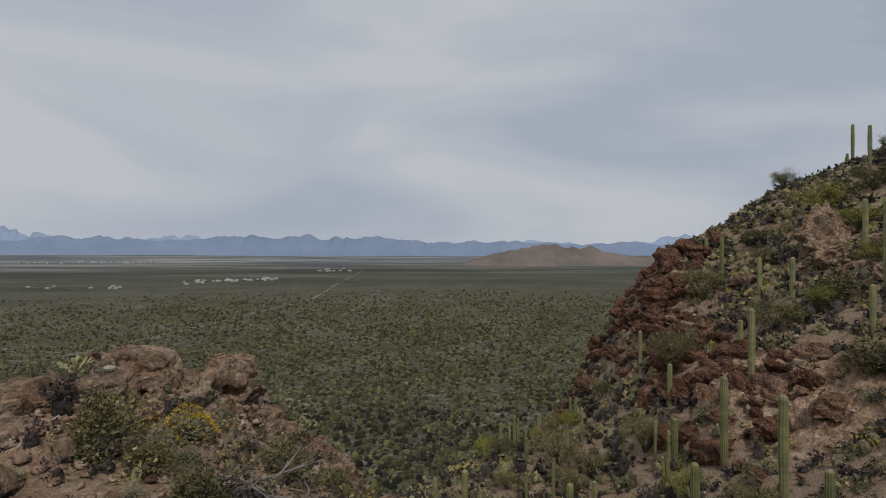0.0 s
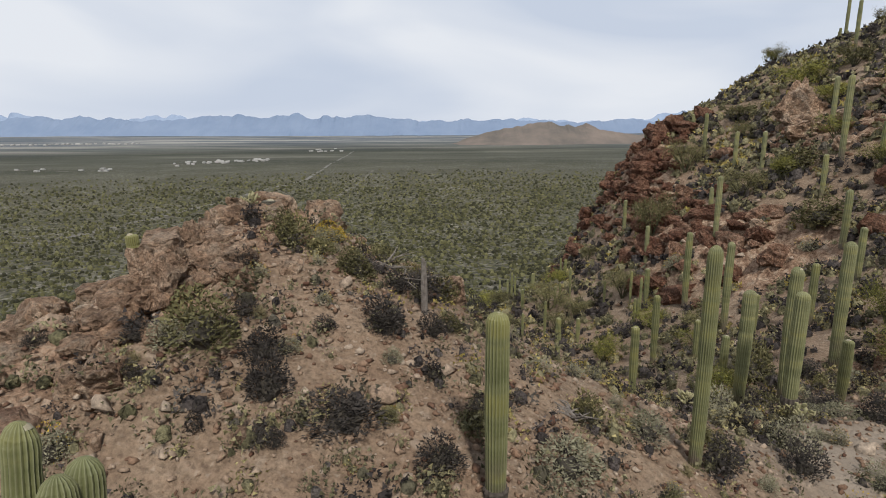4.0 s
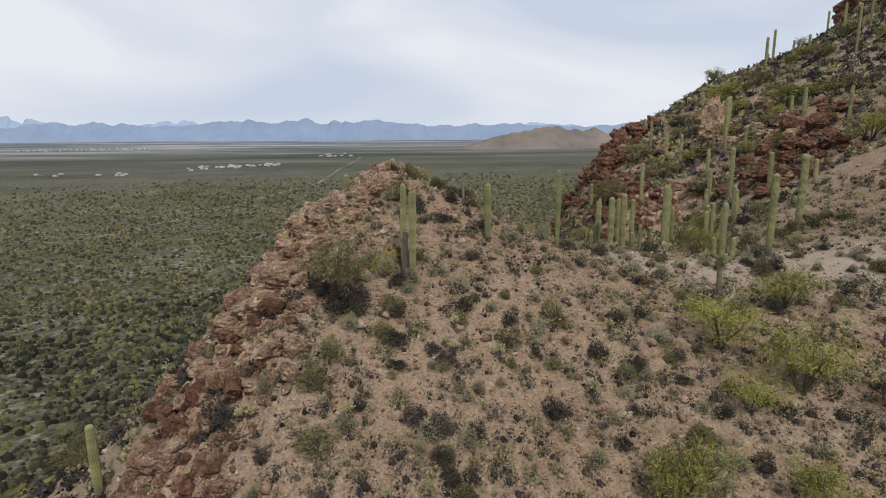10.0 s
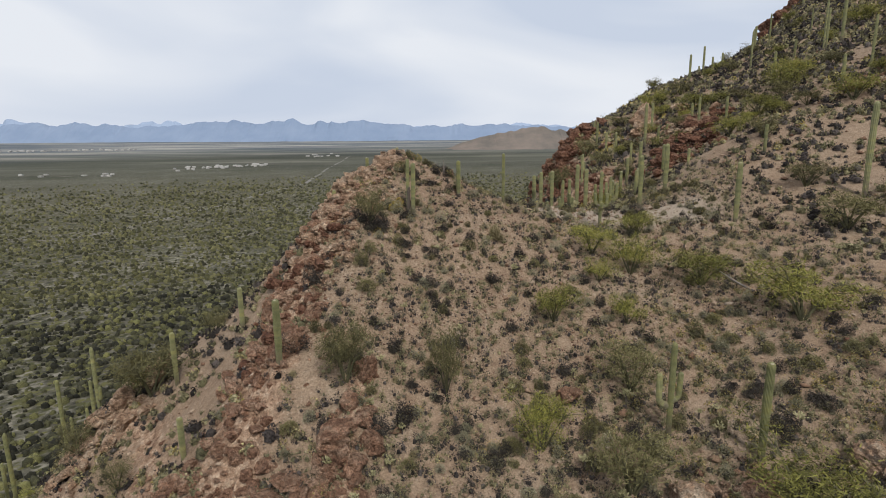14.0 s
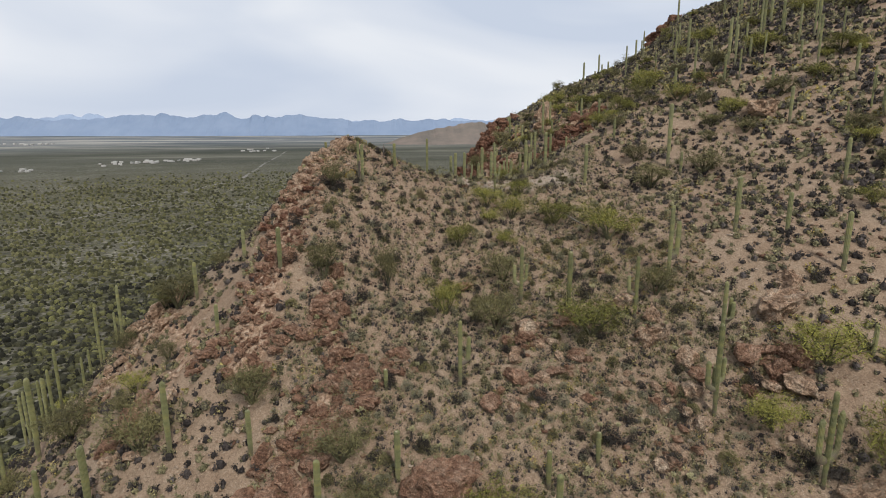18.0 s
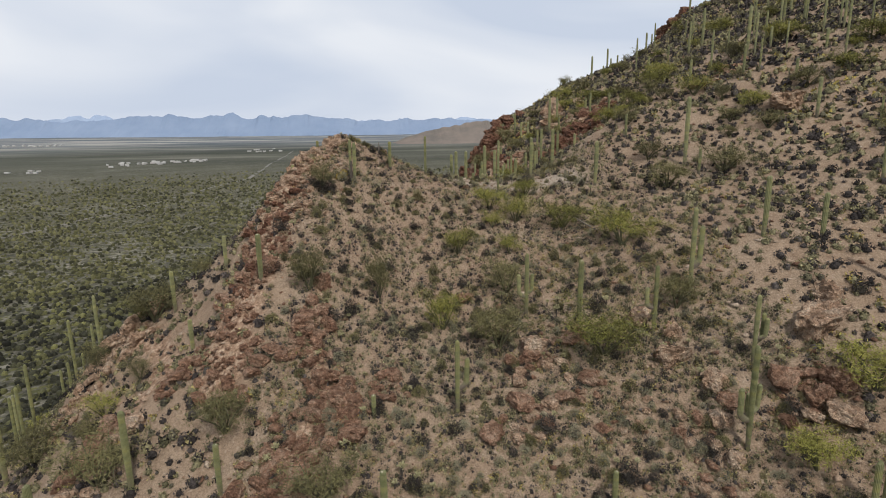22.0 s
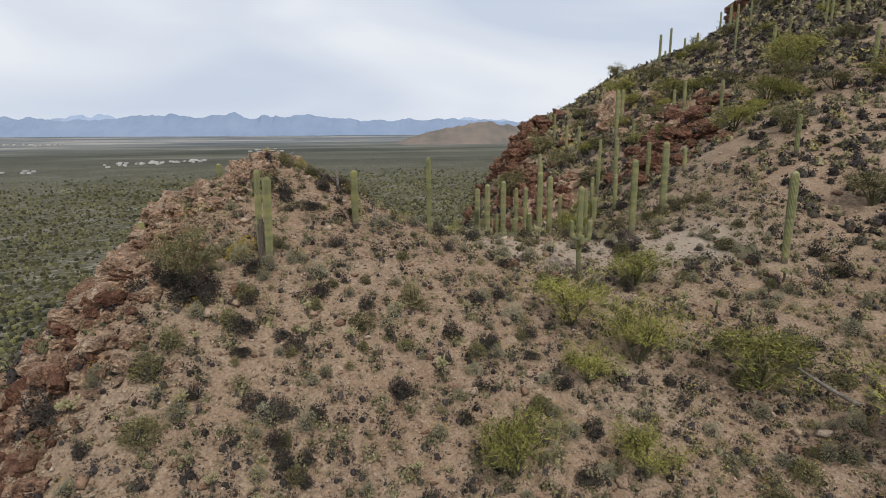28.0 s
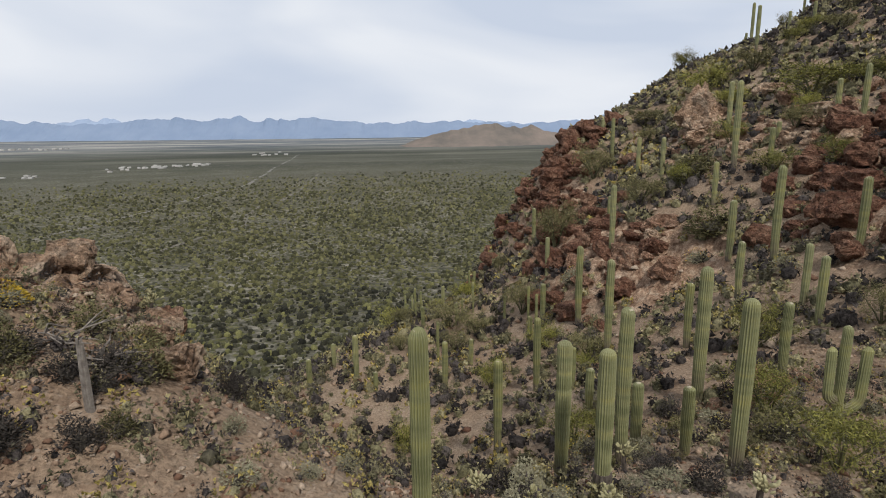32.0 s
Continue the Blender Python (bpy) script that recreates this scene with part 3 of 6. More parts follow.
def stem_mesh(ribs, rows, seed):
    rng = random.Random(seed)
    prof = dome(rows, 4, 0.70 + 0.15 * rng.random(), 0.09, rng)
    bend, way = 0.035 * rng.random(), rng.random() * 6.28
    path = [(bend * 1.0 * math.sin(u * 2.6) * math.cos(way), bend * math.sin(u * 2.6) * math.sin(way), u) for u, _ in prof]
    v, f, rib = tube([(x * 8, y * 8, z * 8) for x, y, z in path], [w for _, w in prof], ribs * 2, 0.11)
    v = [(p.x, p.y, p.z / 8) for p in v]
    return mesh_of("stem", v, f, CACTUS, False, {"rib": rib})


def arm_mesh(ribs, rows, seed):
    """An arm one unit high that leaves the stem, bends and rises; its width is set in the same unit."""
    rng = random.Random(seed)
    reach = 0.30 + 0.12 * rng.random()
    path, radii = [], []
    for i in range(rows):
        u = i / (rows - 1)
        if u < 0.35:
            a = u / 0.35 * math.pi / 2
            path.append((reach * math.sin(a), 0, 0.22 * (1 - math.cos(a))))
        else:
            k = (u - 0.35) / 0.65
            path.append((reach + 0.03 * k, 0, 0.22 + 0.78 * k))
        radii.append(0.115 * min(1, 0.78 + 0.8 * u) * (1 if u < 0.93 else max(0.2, math.sqrt(max(0, 1 - ((u - 0.93) / 0.075) ** 2)))))
    v, f, rib = tube(path, radii, ribs * 2, 0.11)
    return mesh_of("arm", v, f, CACTUS, False, {"rib": rib})


STEMS_FINE = [stem_mesh(20, 26, s) for s in range(5)]
STEMS = [stem_mesh(11, 13, s + 20) for s in range(6)]
ARMS_FINE = [arm_mesh(14, 22, s) for s in range(3)]
ARMS = [arm_mesh(8, 12, s + 9) for s in range(3)]
crown_v, crown_f, _ = tube([(0, 0, 0), (0, 0, 0.012), (0, 0, 0.018)], [0.62, 0.45, 0.1], 12)
scar_v, scar_f, _ = tube([(0, 0, 0), (0.02, 0, 0.3), (0, 0.02, 0.6), (0, 0, 0.9), (0, 0, 1.0)], [0.8, 0.86, 0.92, 1.0, 0.9], 24, 0.12)
SCAR = mesh_of("scarred_base", scar_v, scar_f, TWIG)
CROWN = mesh_of("crown", crown_v, crown_f, CACTUS_TIP, True)


def saguaro(x, y, tall, wide=0.0, arms=(), lean=(0, 0), fine=False, label="", scar=0.0, rng=random.Random(4)):
    """arms: for each, how high it leaves the stem, how long it is and which way it points."""
    wide = wide or 0.09 + 0.014 * tall + 0.02 * rng.random()
    wide *= 1.12
    top = new("saguaro")
    top.matrix_basis = spot(x, y, 0 if any(lean) or arms else rng.random() * 360, sink=0.08, tilt=lean)
    lib, arm_lib = (STEMS_FINE, ARMS_FINE) if fine else (STEMS, ARMS)
    part("stem", rng.choice(lib), top, Matrix.Diagonal((wide, wide, tall, 1)))
    part("crown", CROWN, top, Matrix.Translation((0, 0, tall * 0.985)) @ Matrix.Diagonal((wide * 0.8, wide * 0.8, 2.2, 1)), "pale woolly tip")
    if scar:
        part("scarred_base", SCAR, top, Matrix.Diagonal((wide * 1.16, wide * 1.16, tall * scar, 1)), "charred grey woody base")
    for at, long, turn in arms:
        part("arm", rng.choice(arm_lib), top, pose(0, 0, at * tall, 0, 0, turn) @ Matrix.Translation((wide * 0.2, 0, 0))
             @ Matrix.Diagonal((long ** 0.5 * 0.95, wide * 6.6, long, 1)))
    kind = label or ("tall saguaro cactus with raised arms on the stony slope" if arms else "slim armless saguaro cactus on the stony slope")
    return tagged(top, kind, "saguaro", "saguaros on the slopes")


# ---- rocks ----
def rock_mesh(seed, detail, material, cuts=16, crack=0.16, blocks=2.5):
    """A joint-bounded block of rock: split along a few directions, chipped, with open cracks."""
    rng = random.Random(seed)
    bm = bmesh.new()
    bmesh.ops.create_icosphere(bm, subdivisions=detail, radius=1.25)
    turn = Euler((rng.gauss(0, 0.3), rng.gauss(0, 0.3), rng.random() * 6.28)).to_matrix()
    planes = []
    for axis in ((1, 0, 0), (0, 1, 0), (0, 0, 1)):
        for side in (-1, 1):
            n = (turn @ Vector(axis)) * side + Vector((rng.gauss(0, 0.22), rng.gauss(0, 0.22), rng.gauss(0, 0.22)))
            planes.append((n.normalized(), 0.55 + 0.25 * rng.random()))
    for _ in range(cuts):
        n = Vector((rng.gauss(0, 1), rng.gauss(0, 1), rng.gauss(0, 0.8))).normalized()
        planes.append((n, 0.62 + 0.34 * rng.random()))
    shift = Vector((rng.random() * 50, rng.random() * 50, rng.random() * 50))
    for v in bm.verts:
        for n, d in planes:
            over = v.co.dot(n) - d
            if over > 0:
                v.co -= n * over
        out = v.co.normalized()
        near, _ = noise.voronoi(v.co * blocks + shift)
        gap = max(0.0, 1 - (near[1] - near[0]) / 0.16)
        step = noise.cell(v.co * (blocks * 1.7) + shift)
        v.co += out * (0.12 * step - crack * gap + 0.07 * noise.fractal(v.co * 4 + shift, 1.0, 2.0, 3))
    me = bpy.data.meshes.new("rock")
    bm.to_mesh(me)
    bm.free()
    me.materials.append(material)
    return me


def block_mesh(seed, material):
    """A joint-bounded block with worn edges: a rounded box, split by a few planes and pitted."""
    rng = random.Random(seed)
    bm = bmesh.new()
    bmesh.ops.create_cube(bm, size=2.0)
    bmesh.ops.subdivide_edges(bm, edges=bm.edges[:], cuts=5, use_grid_fill=True)
    planes = []
    for _ in range(7):
        n = Vector((rng.gauss(0, 1), rng.gauss(0, 1), rng.gauss(0, 0.8))).normalized()
        planes.append((n, 0.78 + 0.3 * rng.random()))
    shift = Vector((rng.random() * 50, rng.random() * 50, rng.random() * 50))
    shear = [rng.gauss(0, 0.16) for _ in range(3)]
    for v in bm.verts:
        p = v.co * 0.86
        v.co = p.lerp(p.normalized() * 1.1, 0.32)
        for n, d in planes:
            over = v.co.dot(n) - d
            if over > 0:
                v.co -= n * over
        v.co.x += shear[0] * v.co.z
        v.co.y += shear[1] * v.co.z
        v.co += v.co.normalized() * (0.16 * noise.fractal(v.co * 2.3 + shift, 0.9, 2.1, 4) + 0.09 * noise.cell(v.co * 3.1 + shift))
    me = bpy.data.meshes.new("rock")
    bm.to_mesh(me)
    bm.free()
    me.materials.append(material)
    return me


def chunk_mesh(seed, material):
    """A sharp-edged fragment of rock."""
    rng = random.Random(seed)
    bm = bmesh.new()
    for _ in range(15):
        d = Vector((rng.gauss(0, 1), rng.gauss(0, 1), rng.gauss(0, 1))).normalized()
        k = max(abs(d.x), abs(d.y), abs(d.z))
        bm.verts.new(d * (0.85 / k ** 0.7) * rng.uniform(0.8, 1.05))
    bmesh.ops.convex_hull(bm, input=bm.verts)
    me = bpy.data.meshes.new("rock")
    bm.to_mesh(me)
    bm.free()
    me.materials.append(material)
    return me


RED_FINE = [rock_mesh(s, 4, RED_ROCK, 7, 0.07) for s in range(5)]
TAN_FINE = [rock_mesh(s + 40, 4, TAN_ROCK, 7, 0.08) for s in range(5)]
CLIFF_ROCKS = [block_mesh(s + 200, CLIFF_ROCK) for s in range(9)]
RED_ROCKS = [block_mesh(s + 10, RED_ROCK) for s in range(9)]
TAN_ROCKS = [block_mesh(s + 60, TAN_ROCK) for s in range(9)]
TAN_CHUNKS = [chunk_mesh(s + 90, TAN_ROCK) for s in range(10)]
RED_CHUNKS = [chunk_mesh(s + 110, RED_ROCK) for s in range(8)]


def outcrop(label, line, count, sizes, libs, spread, seed, slab=0.0, lift=0.25, joint=None):
    """A broken outcrop: rocks of many sizes along a line; with a joint angle, blocks still standing in their courses."""
    rng = random.Random(seed)
    top = new("rock_outcrop")
    base = Vector((line[0][0], line[0][1], height(*line[0])))
    top.matrix_basis = Matrix.Translation(base)
    taken = []
    for _ in range(count):
        s = sizes[0] + (sizes[1] - sizes[0]) * rng.random() ** 2.0
        for _ in range(12):
            k = rng.random() * (len(line) - 1)
            i, u = int(k), k % 1
            x = line[i][0] * (1 - u) + line[i + 1][0] * u + rng.gauss(0, spread)
            y = line[i][1] * (1 - u) + line[i + 1][1] * u + rng.gauss(0, spread)
            if joint is None or all((x - a) ** 2 + (y - b) ** 2 > (0.82 * (s + r)) ** 2 for a, b, r in taken):
                break
        else:
            s = sizes[0]
        taken.append((x, y, s))
        sx, sy, sz = (s * rng.uniform(0.75, 1.3) for _ in range(3))
        m = pose(x, y, height(x, y) + (rng.random() - 0.2) * s * lift, rng.gauss(0, 18), rng.gauss(slab, 16), rng.random() * 360)
        if joint is not None:
            m = Matrix.Translation(m.translation) @ pose(0, 0, 0, rng.gauss(0, 11), rng.gauss(slab, 12), joint) @ pose(0, 0, 0, 0, 0, rng.choice((0, 90, 180, 270)) + rng.gauss(0, 9))
        part("rock", rng.choice(libs), top, Matrix.Translation(-base) @ m @ Matrix.Diagonal((sx, sy, sz * 0.72, 1)))
    return tagged(top, label, "rock outcrop", "rock outcrops", "")


def boulder(x, y, sx, sy, sz, lib, label, turn=0, tilt=(0, 0), rise=0.3):
    ob = new("boulder", lib)
    ob.matrix_basis = spot(x, y, turn, (sx, sy, sz), -sz * rise, tilt)
    return tagged(ob, label, "boulder", "boulders on the slope")


# ---- shrubs ----
def twig_fan(rng, n, shape):
    """Fine bare twigs rising from the foot and spreading into an uneven dome, about 1 across and 1 high."""
    verts, faces = [], []
    lumps = [(Vector((rng.gauss(0, 1), rng.gauss(0, 1), abs(rng.gauss(0, 1)))).normalized(), rng.uniform(-0.35, 0.12)) for _ in range(shape + 5)]
    for i in range(n):
        d = Vector((rng.gauss(0, 1), rng.gauss(0, 1), abs(rng.gauss(0.25, 0.8)))).normalized()
        r = (0.92 + sum(k * max(0.0, d.dot(l)) ** 6 for l, k in lumps)) * rng.uniform(0.55, 1.0)
        tip = Vector((d.x * 0.5 * r, d.y * 0.5 * r, d.z * 0.9 * r + 0.04))
        u = rng.uniform(0.15, 0.8)
        foot = Vector((tip.x * u ** 1.3, tip.y * u ** 1.3, tip.z * u)) + Vector((rng.gauss(0, 0.03), rng.gauss(0, 0.03), 0))
        w = (tip - foot).cross(Vector((rng.gauss(0, 1), rng.gauss(0, 1), rng.gauss(0, 1)))).normalized() * rng.uniform(0.007, 0.016)
        k = len(verts)
        verts += [foot - w, tip, foot + w]
        faces.append((k, k + 1, k + 2))
        for _ in range(2):
            p = foot.lerp(tip, rng.uniform(0.4, 0.95))
            q = p + Vector((rng.gauss(0, 0.06), rng.gauss(0, 0.06), rng.uniform(-0.01, 0.09)))
            w = (q - p).cross(Vector((rng.gauss(0, 1), rng.gauss(0, 1), rng.gauss(0, 1)))).normalized() * rng.uniform(0.005, 0.011)
            k = len(verts)
            verts += [p - w, q, p + w]
            faces.append((k, k + 1, k + 2))
    return verts, faces


def leaf_cloud(rng, n, size, shape, lift=0.0, hollow=0.35, droop=0.0):
    """Narrow twig-like blades filling a compact bush of uneven outline, about 1 across and 1 high."""
    verts, faces = [], []
    lumps = [(Vector((rng.gauss(0, 1), rng.gauss(0, 1), abs(rng.gauss(0, 1)))).normalized(), rng.uniform(-0.28, 0.12)) for _ in range(shape + 5)]
    for _ in range(n):
        d = Vector((rng.gauss(0, 1), rng.gauss(0, 1), abs(rng.gauss(0, 0.9)))).normalized()
        edge = 0.92 + sum(k * max(0.0, d.dot(l)) ** 6 for l, k in lumps)
        r = edge * (hollow + (1 - hollow) * rng.random() ** 0.45)
        c = Vector((d.x * 0.5 * r, d.y * 0.5 * r, d.z * 0.95 * r + lift + 0.02))
        along = (Vector((d.x, d.y, d.z * 0.8 + 0.35 - droop)) + Vector((rng.gauss(0, 0.7), rng.gauss(0, 0.7), rng.gauss(0, 0.6)))).normalized()
        wide = along.cross(Vector((rng.gauss(0, 1), rng.gauss(0, 1), rng.gauss(0, 1)))).normalized()
        s = size * rng.uniform(0.6, 1.5)
        k = len(verts)
        verts += [c - wide * s * 0.27, c + along * s * 1.1, c + wide * s * 0.27]
        faces.append((k, k + 1, k + 2))
    return verts, faces


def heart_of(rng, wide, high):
    """The dense middle of a bush: one lumpy dome of dead twigs, coloured dark for the shade inside."""
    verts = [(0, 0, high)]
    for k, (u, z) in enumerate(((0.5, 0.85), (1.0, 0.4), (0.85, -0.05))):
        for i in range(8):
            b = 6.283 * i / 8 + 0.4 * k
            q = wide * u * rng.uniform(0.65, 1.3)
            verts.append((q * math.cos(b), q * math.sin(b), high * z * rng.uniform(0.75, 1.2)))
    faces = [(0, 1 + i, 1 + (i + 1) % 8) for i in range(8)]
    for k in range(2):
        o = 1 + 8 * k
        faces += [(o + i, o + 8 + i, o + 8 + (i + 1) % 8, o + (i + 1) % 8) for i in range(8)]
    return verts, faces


class Kind:
    """A kind of shrub: a few shapes, each with leaves and most with a shade-dark heart, 1 m across."""

    def __init__(self, name, label, category, leaf, leaves, size, shapes=4, lobes=7, seed=0, extra=None, hollow=0.35, heart=0.0):
        self.name, self.label, self.category, self.models = name, label, category, []
        self.rng, self.count = random.Random(seed + 500), 0
        for s in range(shapes):
            rng = random.Random(seed + s)
            foliage = mesh_of("foliage", *(leaf_cloud(rng, leaves, size, lobes, hollow=hollow) if size else twig_fan(rng, leaves, lobes)), leaf)
            heart_me = mesh_of("woody_base", *heart_of(rng, 0.2, heart), HEART) if heart else None
            bloom = None
            if extra:
                bv, bf = leaf_cloud(rng, extra[1], extra[2], lobes, lift=0.1, hollow=0.88)
                bloom = mesh_of("blossom", bv, bf, extra[0])
            self.models.append((foliage, heart_me, bloom))

    def put(self, x, y, wide, tall=0.0, label="", group=""):
        self.count += 1
        foliage, heart_me, bloom = self.rng.choice(self.models)
        tall = tall or wide * self.rng.uniform(0.65, 0.95)
        ob = new(self.name, None)
        ob.matrix_basis = spot(x, y, self.rng.random() * 360, (wide, wide * self.rng.uniform(0.85, 1.15), tall), 0.03)
        part("foliage", foliage, ob)
        if heart_me:
            part("woody_base", heart_me, ob)
        if bloom:
            tagged(part("blossom", bloom, ob, None, "small yellow flower heads"), kind="stuff")
        return tagged(ob, label or self.label, self.category, group or self.category + "s on the slope")


BURSAGE = Kind("bursage_shrub", "low grey-green bursage shrub on gravel", "shrub", GREY_LEAF, 1250, 0.050, seed=1, heart=0.34)
BRITTLE = Kind("brittlebush", "rounded brittlebush with scattered yellow flowers", "shrub", GREY_LEAF, 1150, 0.050, seed=11, heart=0.34, extra=(BLOSSOM, 90, 0.04))
DARK = Kind("dark_shrub", "dark leafless twiggy shrub on gravel", "shrub", DARK_LEAF, 1500, 0.052, seed=21, hollow=0.12, heart=0.3)
CREOSOTE = Kind("creosote_bush", "olive green creosote bush among stones", "shrub", OLIVE_LEAF, 1500, 0.052, seed=31, heart=0.38)
STRAWY = Kind("dry_grass_tuft", "straw coloured tuft of dry grass and stems", "grass tuft", STRAW, 420, 0.0, seed=41)


FLOWERY = Kind("brittlebush", "brittlebush covered in yellow flowers", "shrub", GREY_LEAF, 1000, 0.050, seed=51, heart=0.34, shapes=2, extra=(BLOSSOM, 900, 0.042))


# ---- palo verde trees ----
def palo_verde_models(count, leaf):
    models = []
    for s in range(count):
        rng = random.Random(700 + s)
        bits, tips = [], []
        for _ in range(6):
            a, out = rng.random() * 6.283, rng.uniform(0.18, 0.5)
            p1 = Vector((math.cos(a) * out * 0.35, math.sin(a) * out * 0.35, rng.uniform(0.2, 0.35)))
            p2 = Vector((math.cos(a) * out, math.sin(a) * out, rng.uniform(0.5, 0.85)))
            bits.append(tube([(0, 0, -0.05), p1, p2], [0.024, 0.017, 0.007], 5)[:2])
            for _ in range(5):
                u = rng.uniform(0.2, 1)
                q = p1 * (1 - u) + p2 * u
                e = q + Vector((rng.gauss(0, 0.16), rng.gauss(0, 0.16), rng.uniform(0.02, 0.22)))
                bits.append(tube([q, (q + e) / 2 + Vector((0, 0, 0.02)), e], [0.008, 0.006, 0.002], 3, cap=False)[:2])
                tips.append(e)
        wood = mesh_of("trunk", *joined(bits), BARK)
        lumps = [Vector((math.cos(k * 0.7) * r, math.sin(k * 0.7) * r, rng.uniform(0.32, 0.8) - 0.4 * r * r)) for k in range(9) for r in [rng.uniform(0.12, 0.42)]]
        verts, faces = [], []
        for _ in range(3000):
            e = rng.choice(tips)
            c = e + Vector((rng.gauss(0, 0.085), rng.gauss(0, 0.085), rng.gauss(0.02, 0.075)))
            if rng.random() < 0.45:
                lump = rng.choice(lumps)
                c = lump + Vector((rng.gauss(0, 1), rng.gauss(0, 1), rng.gauss(0, 0.8))).normalized() * rng.uniform(0.09, 0.2)
            c.z = max(c.z, 0.05)
            d = Vector((rng.gauss(0, 0.8), rng.gauss(0, 0.8), rng.gauss(0.7, 0.6))).normalized()
            w = d.cross(Vector((rng.gauss(0, 1), rng.gauss(0, 1), rng.gauss(0, 1)))).normalized()
            l = rng.uniform(0.028, 0.062)
            k = len(verts)
            verts += [c - w * l * 0.13, c + d * l * 1.5, c + w * l * 0.13]
            faces.append((k, k + 1, k + 2))
        models.append((wood, mesh_of("crown", verts, faces, leaf)))
    return models


VERDES, OLIVES = palo_verde_models(4, VERDE_LEAF), palo_verde_models(3, OLIVE_LEAF)


def palo_verde(x, y, wide, tall, olive=False, rng=random.Random(77)):
    wood, crown = rng.choice(OLIVES if olive else VERDES)
    top = new("palo_verde")
    top.matrix_basis = spot(x, y, rng.random() * 360, (wide, wide, tall), 0.05)
    part("trunk", wood, top)
    part("crown", crown, top)
    return tagged(top, "dull olive small-leaved desert tree on the slope" if olive else "yellow-green palo verde tree with thin green branches", "tree", "palo verde trees")


# ---- chollas ----
def cholla_crown(seed):
    """A thick bunch of short spiny joints, spreading and turned upwards."""
    rng = random.Random(seed)
    bits = []
    for _ in range(46):
        a, lean = rng.random() * 6.283, rng.uniform(0.1, 1.25)
        d = Vector((math.cos(a) * math.sin(lean), math.sin(a) * math.sin(lean), math.cos(lean) + 0.15))
        foot = Vector((0, 0, 0.42)) + d * rng.uniform(0.02, 0.26)
        up = (d + Vector((rng.gauss(0, 0.4), rng.gauss(0, 0.4), rng.uniform(0.1, 0.8)))).normalized()
        l, r = rng.uniform(0.08, 0.15), rng.uniform(0.022, 0.034)
        bits.append(tube([foot, foot + up * l * 0.3, foot + up * l * 0.8, foot + up * l], [r * 0.5, r, r * 0.9, r * 0.3], 7, 0.3)[:2])
    return mesh_of("spiny_crown", *joined(bits), CHOLLA_SPINE)


CHOLLA_CROWNS = [cholla_crown(k + 60) for k in range(5)]
CHOLLA_TRUNK = mesh_of("trunk", *tube([(0, 0, -0.05), (0.02, -0.02, 0.3), (0, 0, 0.6)], [0.055, 0.048, 0.04], 7)[:2], TWIG)


def cholla(x, y, size, rng=random.Random(78)):
    top = new("cholla")
    top.matrix_basis = spot(x, y, rng.random() * 360, (size * 1.25, size * 1.25, size), 0.02)
    part("trunk", CHOLLA_TRUNK, top)
    part("spiny_crown", rng.choice(CHOLLA_CROWNS), top, None, "pale yellowish spiny joints")
    return tagged(top, "pale spiny teddy-bear cholla with a dark trunk", "cholla", "chollas on the slope")


# ---- saguaros: where each stands and how tall it is ----
RIDGE_SAGUAROS = [(-7.3, 7, 1.15), (-9, 1.2, 0.8), (20, 51.7, 1.5), (44.4, 60.6, 5), (43.4, 60, 2), (43.9, 60.9, 1.8),
                  (-0.3, 2, 2.6), (3.1, 3.7, 3.7), (6.5, 6.6, 3), (7.9, 8.9, 3.8), (9.6, 7.4, 3.7), (8.9, 10.3, 1.9),
                  (9.4, 8.9, 1.8), (6.2, 8, 3.2)]
GULLY_SAGUAROS = [(12.7, 25.2, 4.3), (12.1, 19.8, 4.4), (11.7, 12.3, 4.2), (17, 18.6, 2.5), (13.8, 4.8, 4.2), (14.6, 41.4, 2.9),
                  (12.9, 31.8, 2.6), (17.6, 15.8, 2.3), (13.9, 16.8, 2.6), (16.9, 14.2, 2.4), (14, 11.9, 2.4), (6.4, 15.4, 3.6),
                  (9.1, 20.2, 3.4), (11.5, 27.7, 2.4), (16.7, 31.4, 1.7), (1, 25.4, 2.6), (-1.4, 25.3, 1.6), (-0.4, 28, 1.5),
                  (5.5, 24.2, 2.6), (7.2, 26.6, 1.6), (9.6, 17.2, 1.9), (9.2, 14.2, 1.7), (2, 24.4, 1.1), (5, 33.5, 1.6),
                  (11.7, 16.9, 2.1), (19.3, 19.8, 4.2), (18.8, 22.2, 2.9), (16.8, 7.5, 4.3), (15.6, 28.3, 4.3)]
